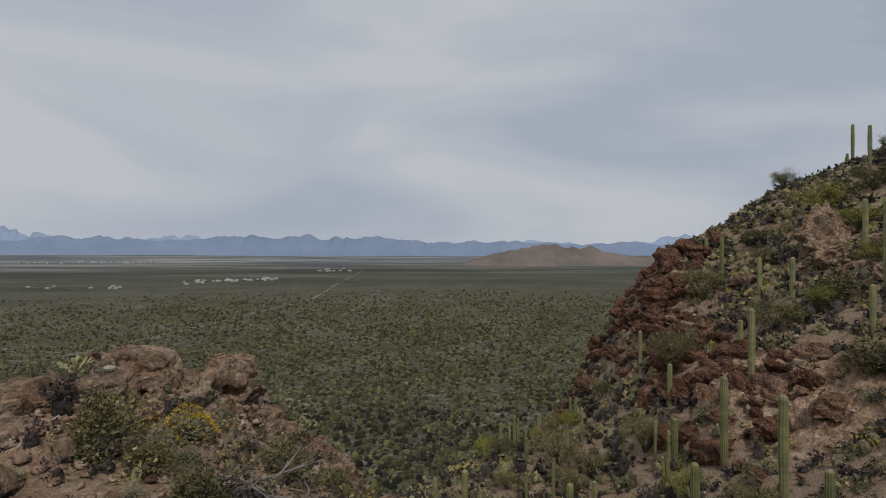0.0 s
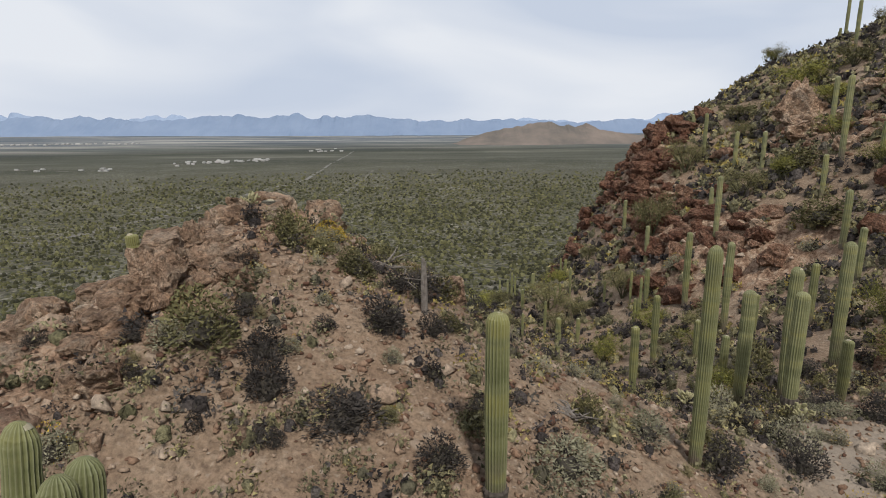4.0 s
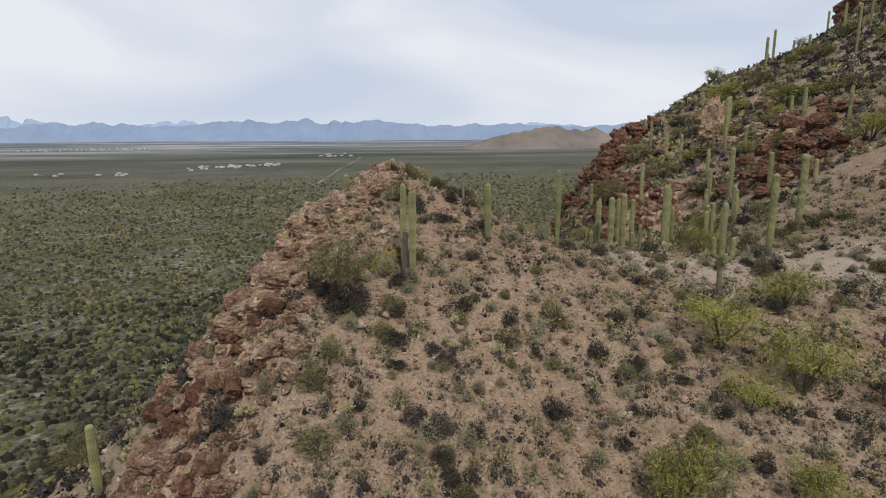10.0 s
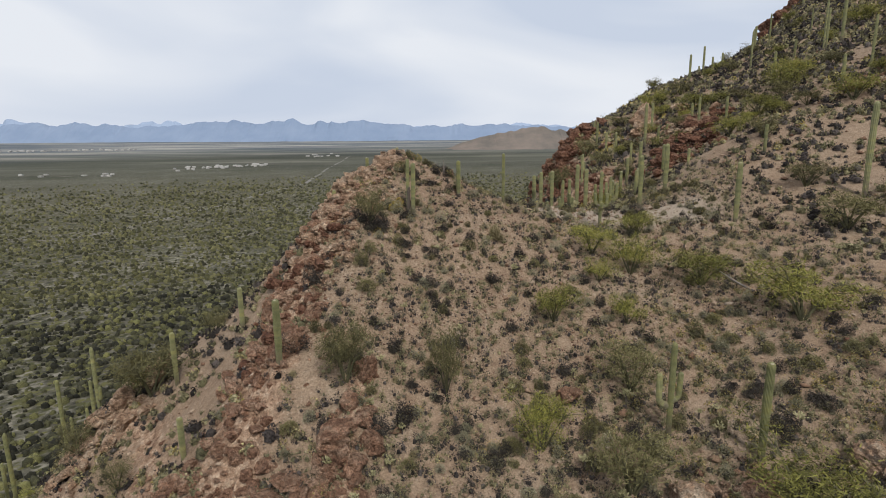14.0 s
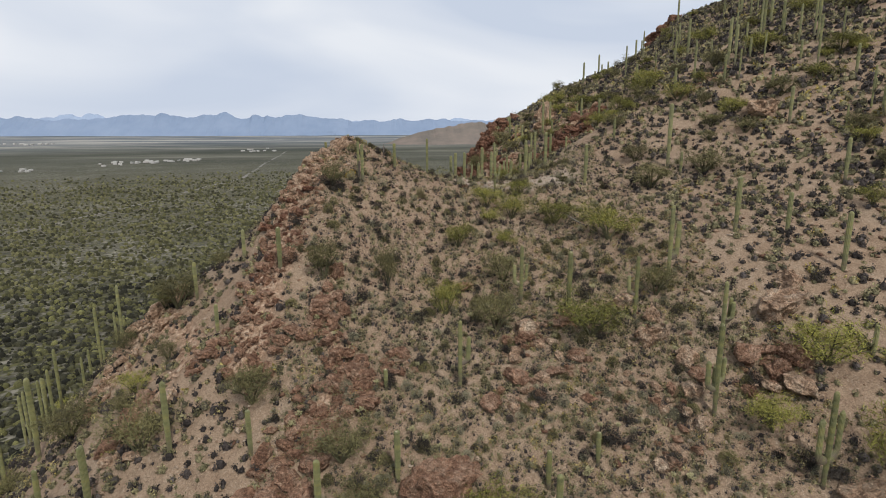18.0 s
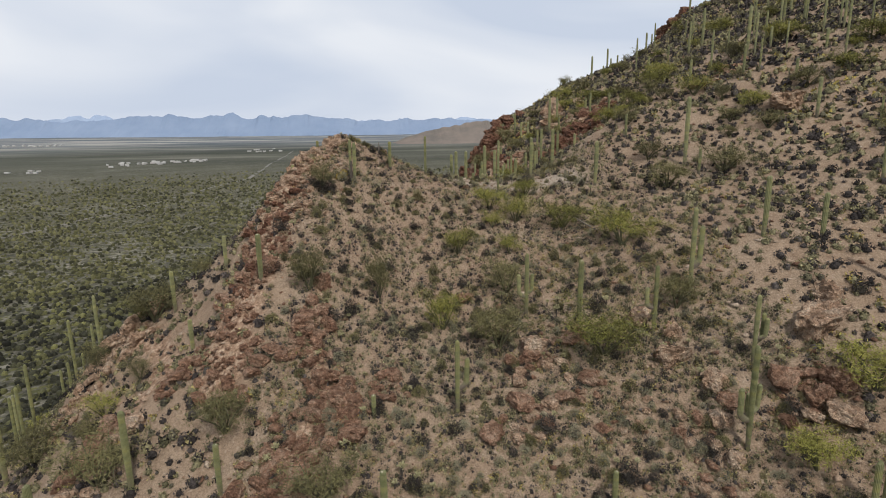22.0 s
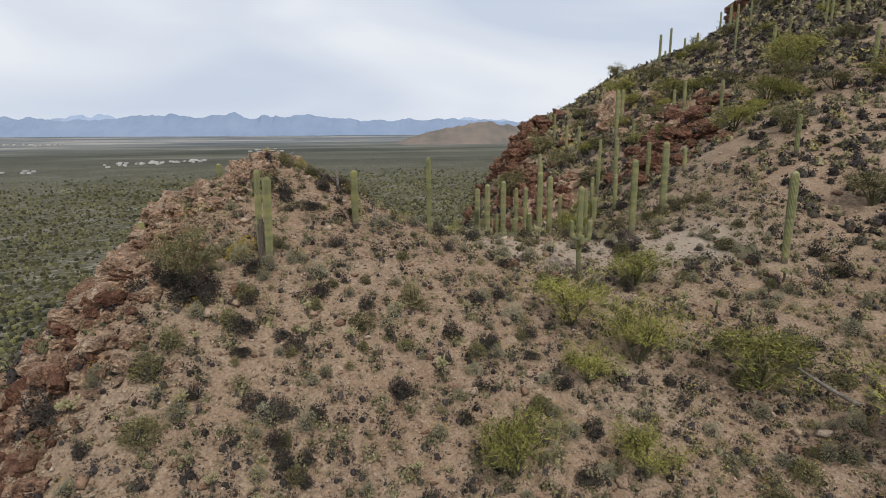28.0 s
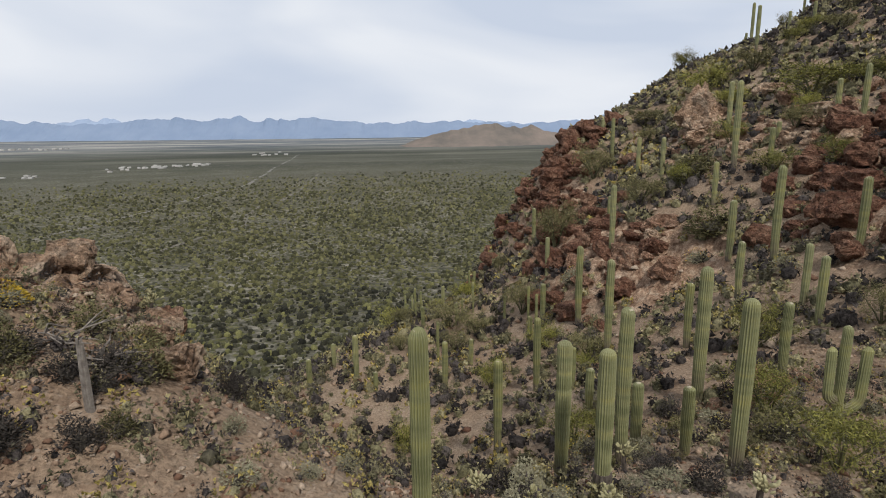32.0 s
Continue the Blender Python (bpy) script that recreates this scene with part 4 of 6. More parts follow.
HILL_SAGUAROS = [(20.4, 16.8, 2.9), (20.9, 27.2, 2.5), (21.2, 37.4, 2.9), (21.4, 34.2, 2.7), (21.7, 43.5, 3.8), (23.2, 29.2, 5.1),
                 (27.7, 27.3, 2.6), (23.9, 27, 2.3), (21.3, 13.4, 1.6), (28.7, 21.5, 2.8), (22.5, 47.8, 1.4), (25.9, 34.3, 3.6),
                 (27.7, 25.5, 3.3), (25.7, 29, 1.3), (36.2, 47.4, 3.9), (40.2, 48.9, 1.9), (24.9, 7.7, 2.4), (39.9, 45.4, 2.5),
                 (48, 51.9, 3.5), (58.8, 71.7, 4), (63, 64.6, 5.3), (45.5, 29.4, 5.5), (42.2, 14.2, 5.9), (39.3, 10.2, 3.4),
                 (44.7, 13.6, 2.5), (51.2, 20.6, 5.4), (55, 24.5, 5.1), (51.1, 16.8, 4.3), (42, 32.3, 2.3), (36, 26.1, 3.7),
                 (35.9, 15.1, 3), (46.7, 7.5, 2.2)]
HIGH_SAGUAROS = [(55.5, 16, 3.3), (42.1, 5.6, 2), (48.2, 1.1, 3.1)]
SOUTH_SAGUAROS = [(10.9, -17.7, 4.3), (24.5, -15.6, 4.2), (28.6, -21.4, 4.1), (27.7, -17, 3.1), (36.4, -12.1, 3.6), (39.3, -1.3, 3.7),
                  (26.8, -1, 6.3), (-9.5, -13, 3.4), (-13.5, -6.1, 2.7), (-17.6, -6.3, 3.4), (-14.1, -13.7, 2.2), (-15.1, -22.2, 4.9),
                  (-10, -24.1, 2.9), (-5.8, -28.8, 4.3), (-1.8, -27.4, 3), (6.1, -28.7, 2.3), (6, -30.7, 3.4), (9.7, -31.3, 2.1),
                  (9.1, -28, 2), (26, -27, 2), (33.4, -20.8, 2.3), (-19.2, -23.8, 5), (-31, -8, 7.5), (-23.1, -21.5, 3.6),
                  (18.8, -33.5, 1.9), (-2.2, -22.1, 1.4), (18.4, -0.6, 4.1), (27.1, -2.9, 2.3)]
ARMED_SAGUAROS = [(9.7, 1.2, 4.2, [(0.4, 1.0, 0), (0.43, 0.9, 185), (0.37, 0.5, 270)]),
                  (12.7, 8.5, 2.7, [(0.35, 1.3, 190), (0.25, 1.5, 0)]),
                  (18.2, -17.7, 5.8, [(0.35, 2.6, 0)]),
                  (16.3, -27.1, 5.6, [(0.3, 1.7, 170), (0.38, 1.4, 20), (0.3, 1.2, 80)]),
                  (18.8, -23.5, 4.1, [(0.35, 1.6, 10), (0.4, 1.2, 330)]),
                  (14.8, -19.8, 4.4, [(0.4, 1.3, 170)]),
                  (8, -15.6, 4.5, [(0.35, 1.5, 175), (0.4, 1.3, 10)]),
                  (2.4, -22.3, 4.3, [(0.35, 1.7, 10)]),
                  (44.6, -7, 4.8, [(0.2, 3.2, 200), (0.3, 2.8, 20), (0.25, 2.4, 100)]),
                  (19.6, -31.5, 5.4, [(0.3, 2.6, 15), (0.3, 2.4, 190)])]
saguaro(-3.75, -1.4, 78.12 - height(-3.75, -1.4), 0.108, lean=(-7, 0), fine=True, scar=0.5, label="leaning saguaro with a charred grey base beside its twin")
saguaro(-3.45, -1.3, 77.84 - height(-3.45, -1.3), 0.118, lean=(-6, 1), fine=True, label="straight green saguaro standing beside its charred twin")
saguaro(-3.45, -1.5, 77.84 - height(-3.45, -1.5), 0.112, lean=(-6, 0), fine=True, label="shorter green saguaro close before its taller neighbour")
for x, y, h in RIDGE_SAGUAROS:
    saguaro(x, y, h, fine=True, wide=0.105 if x == 3.1 else 0.108 + 0.010 * h, scar={6.5: 0.22, -0.3: 0.1}.get(x, 0.0))
for x, y, h in GULLY_SAGUAROS + SOUTH_SAGUAROS + HILL_SAGUAROS + HIGH_SAGUAROS:
    saguaro(x, y, h, fine=y < 14 and x < 20)
crowd = random.Random(17)
for n, x0, x1, y0, y1, lo, hi in ((24, 3, 11, 26, 46, 1.3, 2.6), (16, -40, -26, -9, 8, 4, 7), (30, 36, 66, -6, 46, 2.2, 5.5), (8, 40, 62, 0, 24, 3, 6)):
    for _ in range(n):
        saguaro(crowd.uniform(x0, x1), crowd.uniform(y0, y1), h := crowd.uniform(lo, hi), 0.05 + 0.012 * h, arms=[(0.4, 1.2, crowd.uniform(0, 360))] if crowd.random() < 0.12 else ())
for x, y, h, arms in ARMED_SAGUAROS:
    saguaro(x, y, h, 0.07 + 0.011 * h if y < 12 else 0.0, arms=arms, fine=y < 12)


# ---- outcrops and boulders ----
outcrop("jagged orange-tan rock crest on the knoll", [(-4.2, 12.6), (-5.2, 11.6), (-6.2, 10.4), (-6.6, 8.8)], 70, (0.14, 0.5), TAN_ROCKS, 0.6, 1, lift=0.4, joint=20)
outcrop("broken tan rock edge along the crest", [(-6.8, 7.6), (-6, 5.2), (-7.6, 3.9), (-8.4, 1.8)], 120, (0.12, 0.45), TAN_ROCKS, 0.8, 2, lift=0.6, joint=20)
outcrop("weathered red-brown rock edge above the drop", [(-8.4, 1), (-9, -1.6), (-9.4, -4.6), (-9.9, -8)], 170, (0.12, 0.5), TAN_ROCKS + TAN_ROCKS + RED_ROCKS, 0.9, 3, lift=0.7, joint=12)
outcrop("red rock wall on the edge of the drop", [(-10.0, -3), (-10.5, -6), (-10.4, -9), (-10.4, -11)], 150, (0.14, 0.5), RED_ROCKS + CLIFF_ROCKS, 0.75, 4, lift=0.9, joint=15, slab=20)
outcrop("broken red rock rib above the sandy gully", [(-10.4, -11), (-11, -13.5), (-11.2, -17), (-10.8, -18.5)], 120, (0.13, 0.5), RED_ROCKS, 0.7, 24, lift=0.9, joint=30, slab=20)
outcrop("broken red rock rib running down the slope", [(-5.7, -15), (-6.2, -17.4), (-4.6, -20.6), (-4.0, -21.3)], 80, (0.15, 0.55), RED_ROCKS, 0.5, 5, lift=0.9, joint=-20, slab=20)
outcrop("red rock ledges lower on the slope", [(-5.4, -21.8), (-6.3, -22.5), (-8.4, -24.5), (-7.2, -28)], 80, (0.18, 0.65), RED_ROCKS, 0.7, 25, lift=0.9, joint=-15, slab=15)
outcrop("red-brown boulders below the sandy gully", [(-14.0, -15.6), (-14.9, -16.3)], 16, (0.2, 0.7), RED_ROCKS, 0.5, 26, lift=0.9, joint=30)
outcrop("weathered orange boulders on the lower slope", [(-17.6, -18.2), (-19, -19.2)], 22, (0.25, 0.8), TAN_ROCKS + RED_ROCKS, 0.7, 27, lift=0.9, joint=10)
outcrop("broken rubble on the flank of the knoll", [(-5.8, 5.2), (-5.6, 3), (-6.5, 1), (-7.5, -1.5)], 90, (0.07, 0.3), TAN_CHUNKS, 1.2, 11, lift=0.5)
outcrop("broken tan bedrock and rubble below the crest rocks", [(-3.4, 11), (-4, 9.4), (-4.6, 7.6), (-5, 5.6)], 90, (0.07, 0.3), TAN_CHUNKS, 0.95, 21, lift=0.5)
outcrop("red-brown rubble on the flank below the edge", [(-7.8, -2), (-8.4, -5), (-8.6, -9), (-8.4, -12)], 90, (0.08, 0.32), TAN_CHUNKS + RED_CHUNKS, 1.0, 22, lift=0.5)
outcrop("dark red cliff on the shoulder of the hill", [(20, 52), (18.6, 49), (17.4, 45.5), (16.6, 42.5)], 150, (0.25, 1.1), CLIFF_ROCKS, 1.3, 6, lift=1.2, joint=25, slab=20)
outcrop("red boulders below the cliff", [(15.8, 38), (15, 33), (15, 29), (16.5, 25)], 64, (0.25, 1.0), CLIFF_ROCKS + RED_ROCKS, 1.5, 7, lift=0.8, joint=35, slab=15)
outcrop("tan and red rock ledge across the hillside", [(27, 40), (26.5, 35), (27, 30), (28, 26)], 60, (0.2, 0.9), TAN_ROCKS + RED_ROCKS, 1.6, 8, lift=0.8, joint=30)
outcrop("dark red slabs across the hillside", [(27, 25), (24.5, 21), (22.5, 17.5)], 70, (0.25, 1.0), CLIFF_ROCKS, 1.2, 9, slab=30, lift=0.8, joint=40)
outcrop("cracked tan rock knob below the crest", [(-21.2, -5.2), (-22.2, -6.4), (-23.2, -8.2), (-23.6, -10.5)], 64, (0.3, 0.8), TAN_ROCKS, 0.9, 10, lift=1.6, joint=-10, slab=-50)
outcrop("dark rock knob on the skyline of the hill", [(60.5, 70), (62.5, 72), (65, 72.5)], 30, (0.5, 1.6), CLIFF_ROCKS, 1.0, 12, lift=0.8)
CREST_BLOCKS = [(-6.0, 10.3, 0.5, 0.6, 78.2), (-6.7, 9.8, 0.6, 0.55, 77.8), (-5.3, 10.0, 0.6, 0.5, 77.7), (-4.5, 9.9, 0.75, 0.6, 77.95), (-4.0, 10.9, 0.6, 0.5, 77.6),
                (-4.1, 12.4, 0.5, 0.5, 76.9), (-6.3, 8.8, 0.6, 0.5, 77.5), (-5.7, 4.6, 0.62, 0.5, 78.0), (-5.1, 5.5, 0.6, 0.5, 77.9), (-6.6, 5.6, 0.6, 0.5, 77.2),
                (-7.7, 4.5, 0.7, 0.6, 77.0), (-8.3, 3.6, 0.7, 0.7, 76.4), (-8.8, 2.6, 0.75, 0.7, 75.6), (-8.7, 0.8, 0.65, 0.6, 75.3), (-8.6, -1.7, 0.9, 0.6, 75.2),
                (-9.2, -3.2, 0.6, 0.6, 74.2), (-0.9, 7.2, 0.6, 0.5, 76.95)]
blocks = random.Random(8)
for x, y, half, deep, z in CREST_BLOCKS:
    rock = boulder(x, y, half * 1.25, deep * 1.2, 0.55, blocks.choice(TAN_FINE), "cracked orange-tan block of the rocky crest", blocks.uniform(0, 360), (blocks.gauss(0, 10), blocks.gauss(0, 10)), 0)
    low = min(height(x, y), z - 0.4)
    rock.matrix_basis = pose(x, y, (z + low) / 2 - 0.2, blocks.gauss(0, 8), blocks.gauss(0, 8), blocks.uniform(0, 360)) @ Matrix.Diagonal((half * 1.1, deep * 1.1, (z - low) / 2 * 1.1 + 0.12, 1))
boulder(-3.1, 12.8, 0.5, 0.35, 0.75, RED_FINE[1], "dark red leaning block at the knoll's edge", 30, (0, 25), 0.4)
boulder(-1.6, 8.4, 0.55, 0.45, 0.35, TAN_FINE[3], "low orange boulder at the knoll's edge", 80, (0, 0), 0.4)


def strewn_stones(name, label, n, x0, x1, y0, y1, sizes, material, seed, near=None):
    """Loose angular stones, too many to count, as one mesh."""
    rng = np.random.default_rng(seed)
    x, y = rng.uniform(x0, x1, n), rng.uniform(y0, y1, n)
    if near is not None:
        keep = rng.random(n) < near(x, y)
        x, y = x[keep], y[keep]
    n = len(x)
    s = sizes[0] + (sizes[1] - sizes[0]) * rng.random(n) ** 2.6
    shape = np.array([(1, 0, 0), (0.3, 0.9, 0), (-0.8, 0.5, 0), (-0.7, -0.6, 0), (0.4, -0.9, 0), (0.35, 0.2, 1), (-0.4, -0.1, 0.85), (0, 0, -0.6)], float)
    faces = np.array([(0, 1, 5), (1, 2, 5), (2, 6, 5), (2, 3, 6), (3, 4, 6), (4, 5, 6), (4, 0, 5), (1, 0, 7), (2, 1, 7), (3, 2, 7), (4, 3, 7), (0, 4, 7)])
    v = (shape[None] * rng.uniform(0.55, 1.3, (n, 8, 3)) + rng.normal(0, 0.16, (n, 8, 3))) * s[:, None, None] * (1, 0.8, 0.6)
    a = rng.uniform(0, 6.283, n)
    c, d = np.cos(a)[:, None], np.sin(a)[:, None]
    v = np.stack([v[..., 0] * c - v[..., 1] * d, v[..., 0] * d + v[..., 1] * c, v[..., 2]], -1)
    v += np.stack([x, y, heights(x, y) + 0.1 * s], -1)[:, None, :]
    f = (faces[None] + (np.arange(n) * 8)[:, None, None]).reshape(-1, 3)
    me = bpy.data.meshes.new(name)
    me.vertices.add(n * 8)
    me.vertices.foreach_set("co", v.ravel())
    me.loops.add(f.size)
    me.loops.foreach_set("vertex_index", f.ravel())
    me.polygons.add(len(f))
    me.polygons.foreach_set("loop_start", np.arange(0, f.size, 3))
    me.update(calc_edges=True)
    me.materials.append(material)
    return tagged(new(name, me), label, "stones", kind="stuff")


strewn_stones("loose_stones", "loose angular tan stones strewn over the ridge", 25000, -10, 16, -12, 13, (0.02, 0.11), LOOSE_STONE, 5)
strewn_stones("rock_rubble", "broken orange-tan rock rubble covering the knoll", 6500, -9, 4.5, -3, 12.5, (0.03, 0.13), LOOSE_STONE, 15,
              lambda x, y: np.clip(0.25 + 1.2 * waves(x, y, 3.0, 2, 19) + 0.6 * near_line(x, y, CREST_LINE, 6.0), 0, 1))
strewn_stones("loose_stones", "loose stones and rubble on the rocky slopes", 20000, -26, 46, -34, 54, (0.05, 0.34), LOOSE_STONE, 6,
              lambda x, y: 0.25 + 0.75 * rockiness(x, y))


# ---- trees and larger shrubs: x, y, width and height ----
VERDE_TREES = [(8.2, -2.3, 2.5, 1.7), (10, -4.5, 2.3, 2.1), (13.5, -6.4, 3.3, 1.9), (7.8, -5.3, 1.6, 1.2), (4.5, -8.1, 2.2, 1.9), (11.9, -0, 2.2, 1.5),
               (8.5, -8.6, 1.7, 1.4), (12.5, 10.5, 1.5, 1.2), (16.4, -11.3, 3.8, 2.6), (2.4, -15.6, 2.2, 2.2), (11.4, -20.6, 4.2, 2.3), (34.3, 11.2, 3.1, 2),
               (36.5, 4.1, 2.7, 1.8), (34.8, 22.2, 3.4, 2.2), (25.8, 15.1, 2.7, 1.9), (29.9, 17.7, 2.9, 2), (15, 14.4, 1.5, 1.5), (30.3, 32.5, 4.4, 2.2),
               (29.8, 44.5, 3.9, 2.4), (11.6, 7.1, 1.5, 1.2), (8, 12.2, 1.5, 1.2), (28.8, 38.7, 2.6, 1.5), (32.1, 30.3, 2.4, 1.4), (2.8, -30, 3.3, 1.7)]
MORE_VERDE_TREES = [(18.8, -28.7, 2.6, 2), (23.5, -26.6, 3.8, 2.4), (22.9, -32.8, 3.6, 3.4), (49.7, 5.2, 3.6, 2.1), (46.6, 14.8, 3.7, 2.2), (45.6, 2.7, 3.1, 1.9),
                    (58.3, 22.5, 3.6, 2), (49.9, 33.2, 4.1, 2.3), (36.7, 24, 3.7, 2.3), (59.7, 14.6, 4.4, 2.6)]
OLIVE_TREES = [(-6.1, -2.7, 1.9, 1.8), (7.3, -12.8, 2.5, 2.2), (-6.3, -13.8, 2.2, 2.7), (5.6, -18, 2.9, 2.7), (17, -18.4, 2.1, 2.1),
               (23.6, -4.1, 3.3, 2.2), (28.9, -3.7, 4.1, 2.1), (-1.7, -13.1, 1.6, 2.9), (-19.3, -6.1, 3.8, 2.9), (20, 42.9, 2.8, 2.4), (14.6, 35.4, 2.8, 3.2),
               (18.7, 31.4, 2.5, 1.8), (17.5, 12.5, 1.2, 1.1), (11, 30.4, 2.1, 1.8), (26.9, 29.3, 2, 1.2), (25.4, 45.5, 2.5, 1.5), (33.1, 42.9, 2.8, 1.6),
               (6.8, 33.1, 2.7, 1.7), (-10.4, -21, 2.9, 2.2), (-4.8, -25.8, 3, 2), (-17.4, -20.9, 3.7, 2.6), (-25.5, -13.1, 4, 2.6), (-3.8, -28.4, 2.5, 1.5)]
MORE_OLIVE_TREES = [(24.7, 1.9, 2.7, 1.7), (42.1, 16.8, 3, 1.9), (41.5, 3.3, 3.1, 1.9), (40.2, -12.2, 2.4, 1.5), (35.6, 0.1, 2.4, 1.5)]
DARK_SHRUBS = [(-3.6, 3.45, 0.95, 0.65), (-3.35, 2.75, 0.8, 0.84), (-2.3, 2.6, 1.25, 0.66), (-1.1, 3.8, 0.57, 0.35), (-1, 2.2, 0.88, 0.66), (-3.3, 2.1, 0.64, 0.36),
               (-5.2, 3.1, 0.64, 0.36), (-1.9, 4.4, 0.65, 0.65), (3.5, 3.7, 0.83, 0.83), (5.3, 4.3, 0.99, 0.79), (-1.3, 5.9, 0.54, 0.32), (-2.5, 6.1, 0.87, 0.49),
               (-4.4, 5.3, 0.6, 0.5), (-6.5, 2.9, 0.47, 0.31), (-6.3, 3.3, 0.32, 0.24), (-5, 2.5, 0.37, 0.3), (-4.1, 2.1, 0.42, 0.28), (8.4, 7.8, 0.81, 0.4),
               (-2.8, 4.1, 0.45, 0.27), (-0.4, 3.6, 0.43, 0.24), (4.5, -1.4, 0.91, 0.8), (3.3, -3.2, 0.95, 0.74), (-3.9, -4.3, 1.1, 0.85), (-1.3, -6.9, 0.77, 0.69)]
MORE_DARK_SHRUBS = [(-3.1, -6.8, 0.93, 0.64), (1.3, -5.7, 1.2, 0.75), (-2.6, -4.4, 0.67, 0.53), (7.4, -7.1, 0.82, 0.82), (7, -5.4, 0.69, 0.59), (13.1, 3.4, 2, 0.85),
                    (4, -5.3, 0.67, 0.48), (-1.5, -8.2, 0.72, 0.56), (-3.8, -5.2, 0.82, 0.51), (-4.2, -11.7, 1.1, 0.95), (2, -9, 0.91, 0.76), (-3.6, -15, 1.6, 1.2),
                    (0.8, -15.8, 0.97, 0.85), (12.6, -16.4, 1.5, 0.87), (14.6, -15.9, 1.4, 1), (6.6, -15.3, 0.88, 1.1), (-4.7, -15.8, 1.4, 0.94), (4.4, -11.4, 1.1, 0.86),
                    (8.1, -17.5, 1.2, 0.47), (6.9, -24.1, 1.6, 1), (19.5, -30.5, 1.4, 0.79), (-0.3, -26, 1, 0.93), (13, -28.7, 1.3, 1.1), (10.2, -27, 2, 1)]
MORE_MORE_DARK_SHRUBS = [(-9, -11.9, 1.8, 1.3), (-2, -21.9, 1.1, 1.3), (20.5, -31.3, 1.5, 0.92), (26.6, -21.6, 1.2, 1.2), (19.2, -26.2, 1.4, 1.1)]
CREOSOTES = [(-4.45, 3.35, 1.5, 1.05), (-3.8, 6.35, 0.95, 0.75), (-3.3, 6.3, 0.7, 0.5), (-2.2, 7.5, 0.9, 0.55), (-1.6, 7.9, 0.8, 0.5), (-0.5, 3, 0.65, 0.41), (1.4, 4, 0.55, 0.65), (-4, 6.5, 0.67, 0.78), (9.6, 13.1, 1.7, 1.9), (-6.3, -6.2, 1.2, 1),
             (-5.9, -8.1, 1.2, 0.93), (2.7, -13.7, 1.2, 1.1), (19.6, 25.1, 3.3, 1.9), (22.4, 31.6, 3.3, 1.8)]
BURSAGES = [(0.7, 4.9, 0.7, 0.3), (2.4, 4, 0.84, 0.56), (0.8, 2.8, 1.2, 0.57), (7.9, 7, 1.1, 0.51)]
FLOWERING = [(-3.4, 6.6, 0.68, 0.57), (-5.9, 1.4, 0.32, 0.32), (-4.5, -1.4, 1.1, 1.1), (-5.5, -3.9, 0.96, 0.72), (13.5, 28.6, 1.7, 1.2), (18.2, 23.7, 1.4, 0.86),
             (18.8, 18.4, 1.4, 0.82)]
DARK_THICKET = [(-6.0, -3.3, 1.5, 1.2), (-5.4, -2.8, 1.2, 1.0), (-6.7, -2.9, 1.2, 1.1), (-9.2, -6.6, 1.6, 1.3), (-8.7, -6.9, 1.2, 1.0)]
DRY_SHRUBS = [(2, -2, 1.8, 1.4)]
for x, y, wide, tall in VERDE_TREES + MORE_VERDE_TREES:
    palo_verde(x, y, wide * 1.1, tall * 1.15)
for x, y, wide, tall in OLIVE_TREES + MORE_OLIVE_TREES:
    palo_verde(x, y, wide * 1.1, tall * 1.15, True)
for x, y, wide, tall in DARK_SHRUBS + MORE_DARK_SHRUBS + MORE_MORE_DARK_SHRUBS + DARK_THICKET:
    DARK.put(x, y, wide, tall)
for x, y, wide, tall in CREOSOTES:
    CREOSOTE.put(x, y, wide, tall)
for x, y, wide, tall in BURSAGES:
    BURSAGE.put(x, y, wide, tall)
for x, y, wide, tall in FLOWERING:
    BRITTLE.put(x, y, wide, tall)
for x, y, wide, tall in DRY_SHRUBS:
    STRAWY.put(x, y, wide, tall, "dry straw-brown shrub on gravel")
palo_verde(34.6, 56.6, 2.4, 1.9, True)
grove = random.Random(23)
for _ in range(64):
    x, y = grove.uniform(20, 68), grove.uniform(-24, 66)
    if x > 32 or y < 44:
        palo_verde(x, y, grove.uniform(1.4, 2.8), grove.uniform(1.0, 1.9), grove.random() < 0.45)
for _ in range(16):
    palo_verde(grove.uniform(2, 13), grove.uniform(15, 44), grove.uniform(1.2, 2.2), grove.uniform(0.9, 1.6), grove.random() < 0.6)
for _ in range(12):
    palo_verde(grove.uniform(-36, -16), grove.uniform(-26, 4), grove.uniform(1.6, 2.8), grove.uniform(1.3, 2.0), grove.random() < 0.5)


# ---- shrubs strewn over the slopes ----
strew = random.Random(12)
KINDS = [(BURSAGE, 0.33, 0.36, 0.8), (DARK, 0.30, 0.45, 0.85), (CREOSOTE, 0.10, 0.45, 0.95), (STRAWY, 0.14, 0.3, 0.6), (BRITTLE, 0.13, 0.38, 0.7)]


def pick_kind(rng):
    k = rng.random()
    for kind, share, lo, hi in KINDS:
        if k < share:
            return kind, lo + (hi - lo) * rng.random() ** 1.6
        k -= share
    return KINDS[0][0], 0.4


for _ in range(1750):
    x, y = strew.uniform(-9, 20), strew.uniform(-31, 12)
    knoll = x < 4.5 and y > -0.5
    if knoll and strew.random() < 0.15 or rockiness(np.array([x]), np.array([y]))[0] > 0.5 + 0.5 * strew.random():
        continue
    kind, wide = pick_kind(strew)
    if kind.count < 295:
        kind.put(x, y, wide * (0.85 if knoll else 1.25))


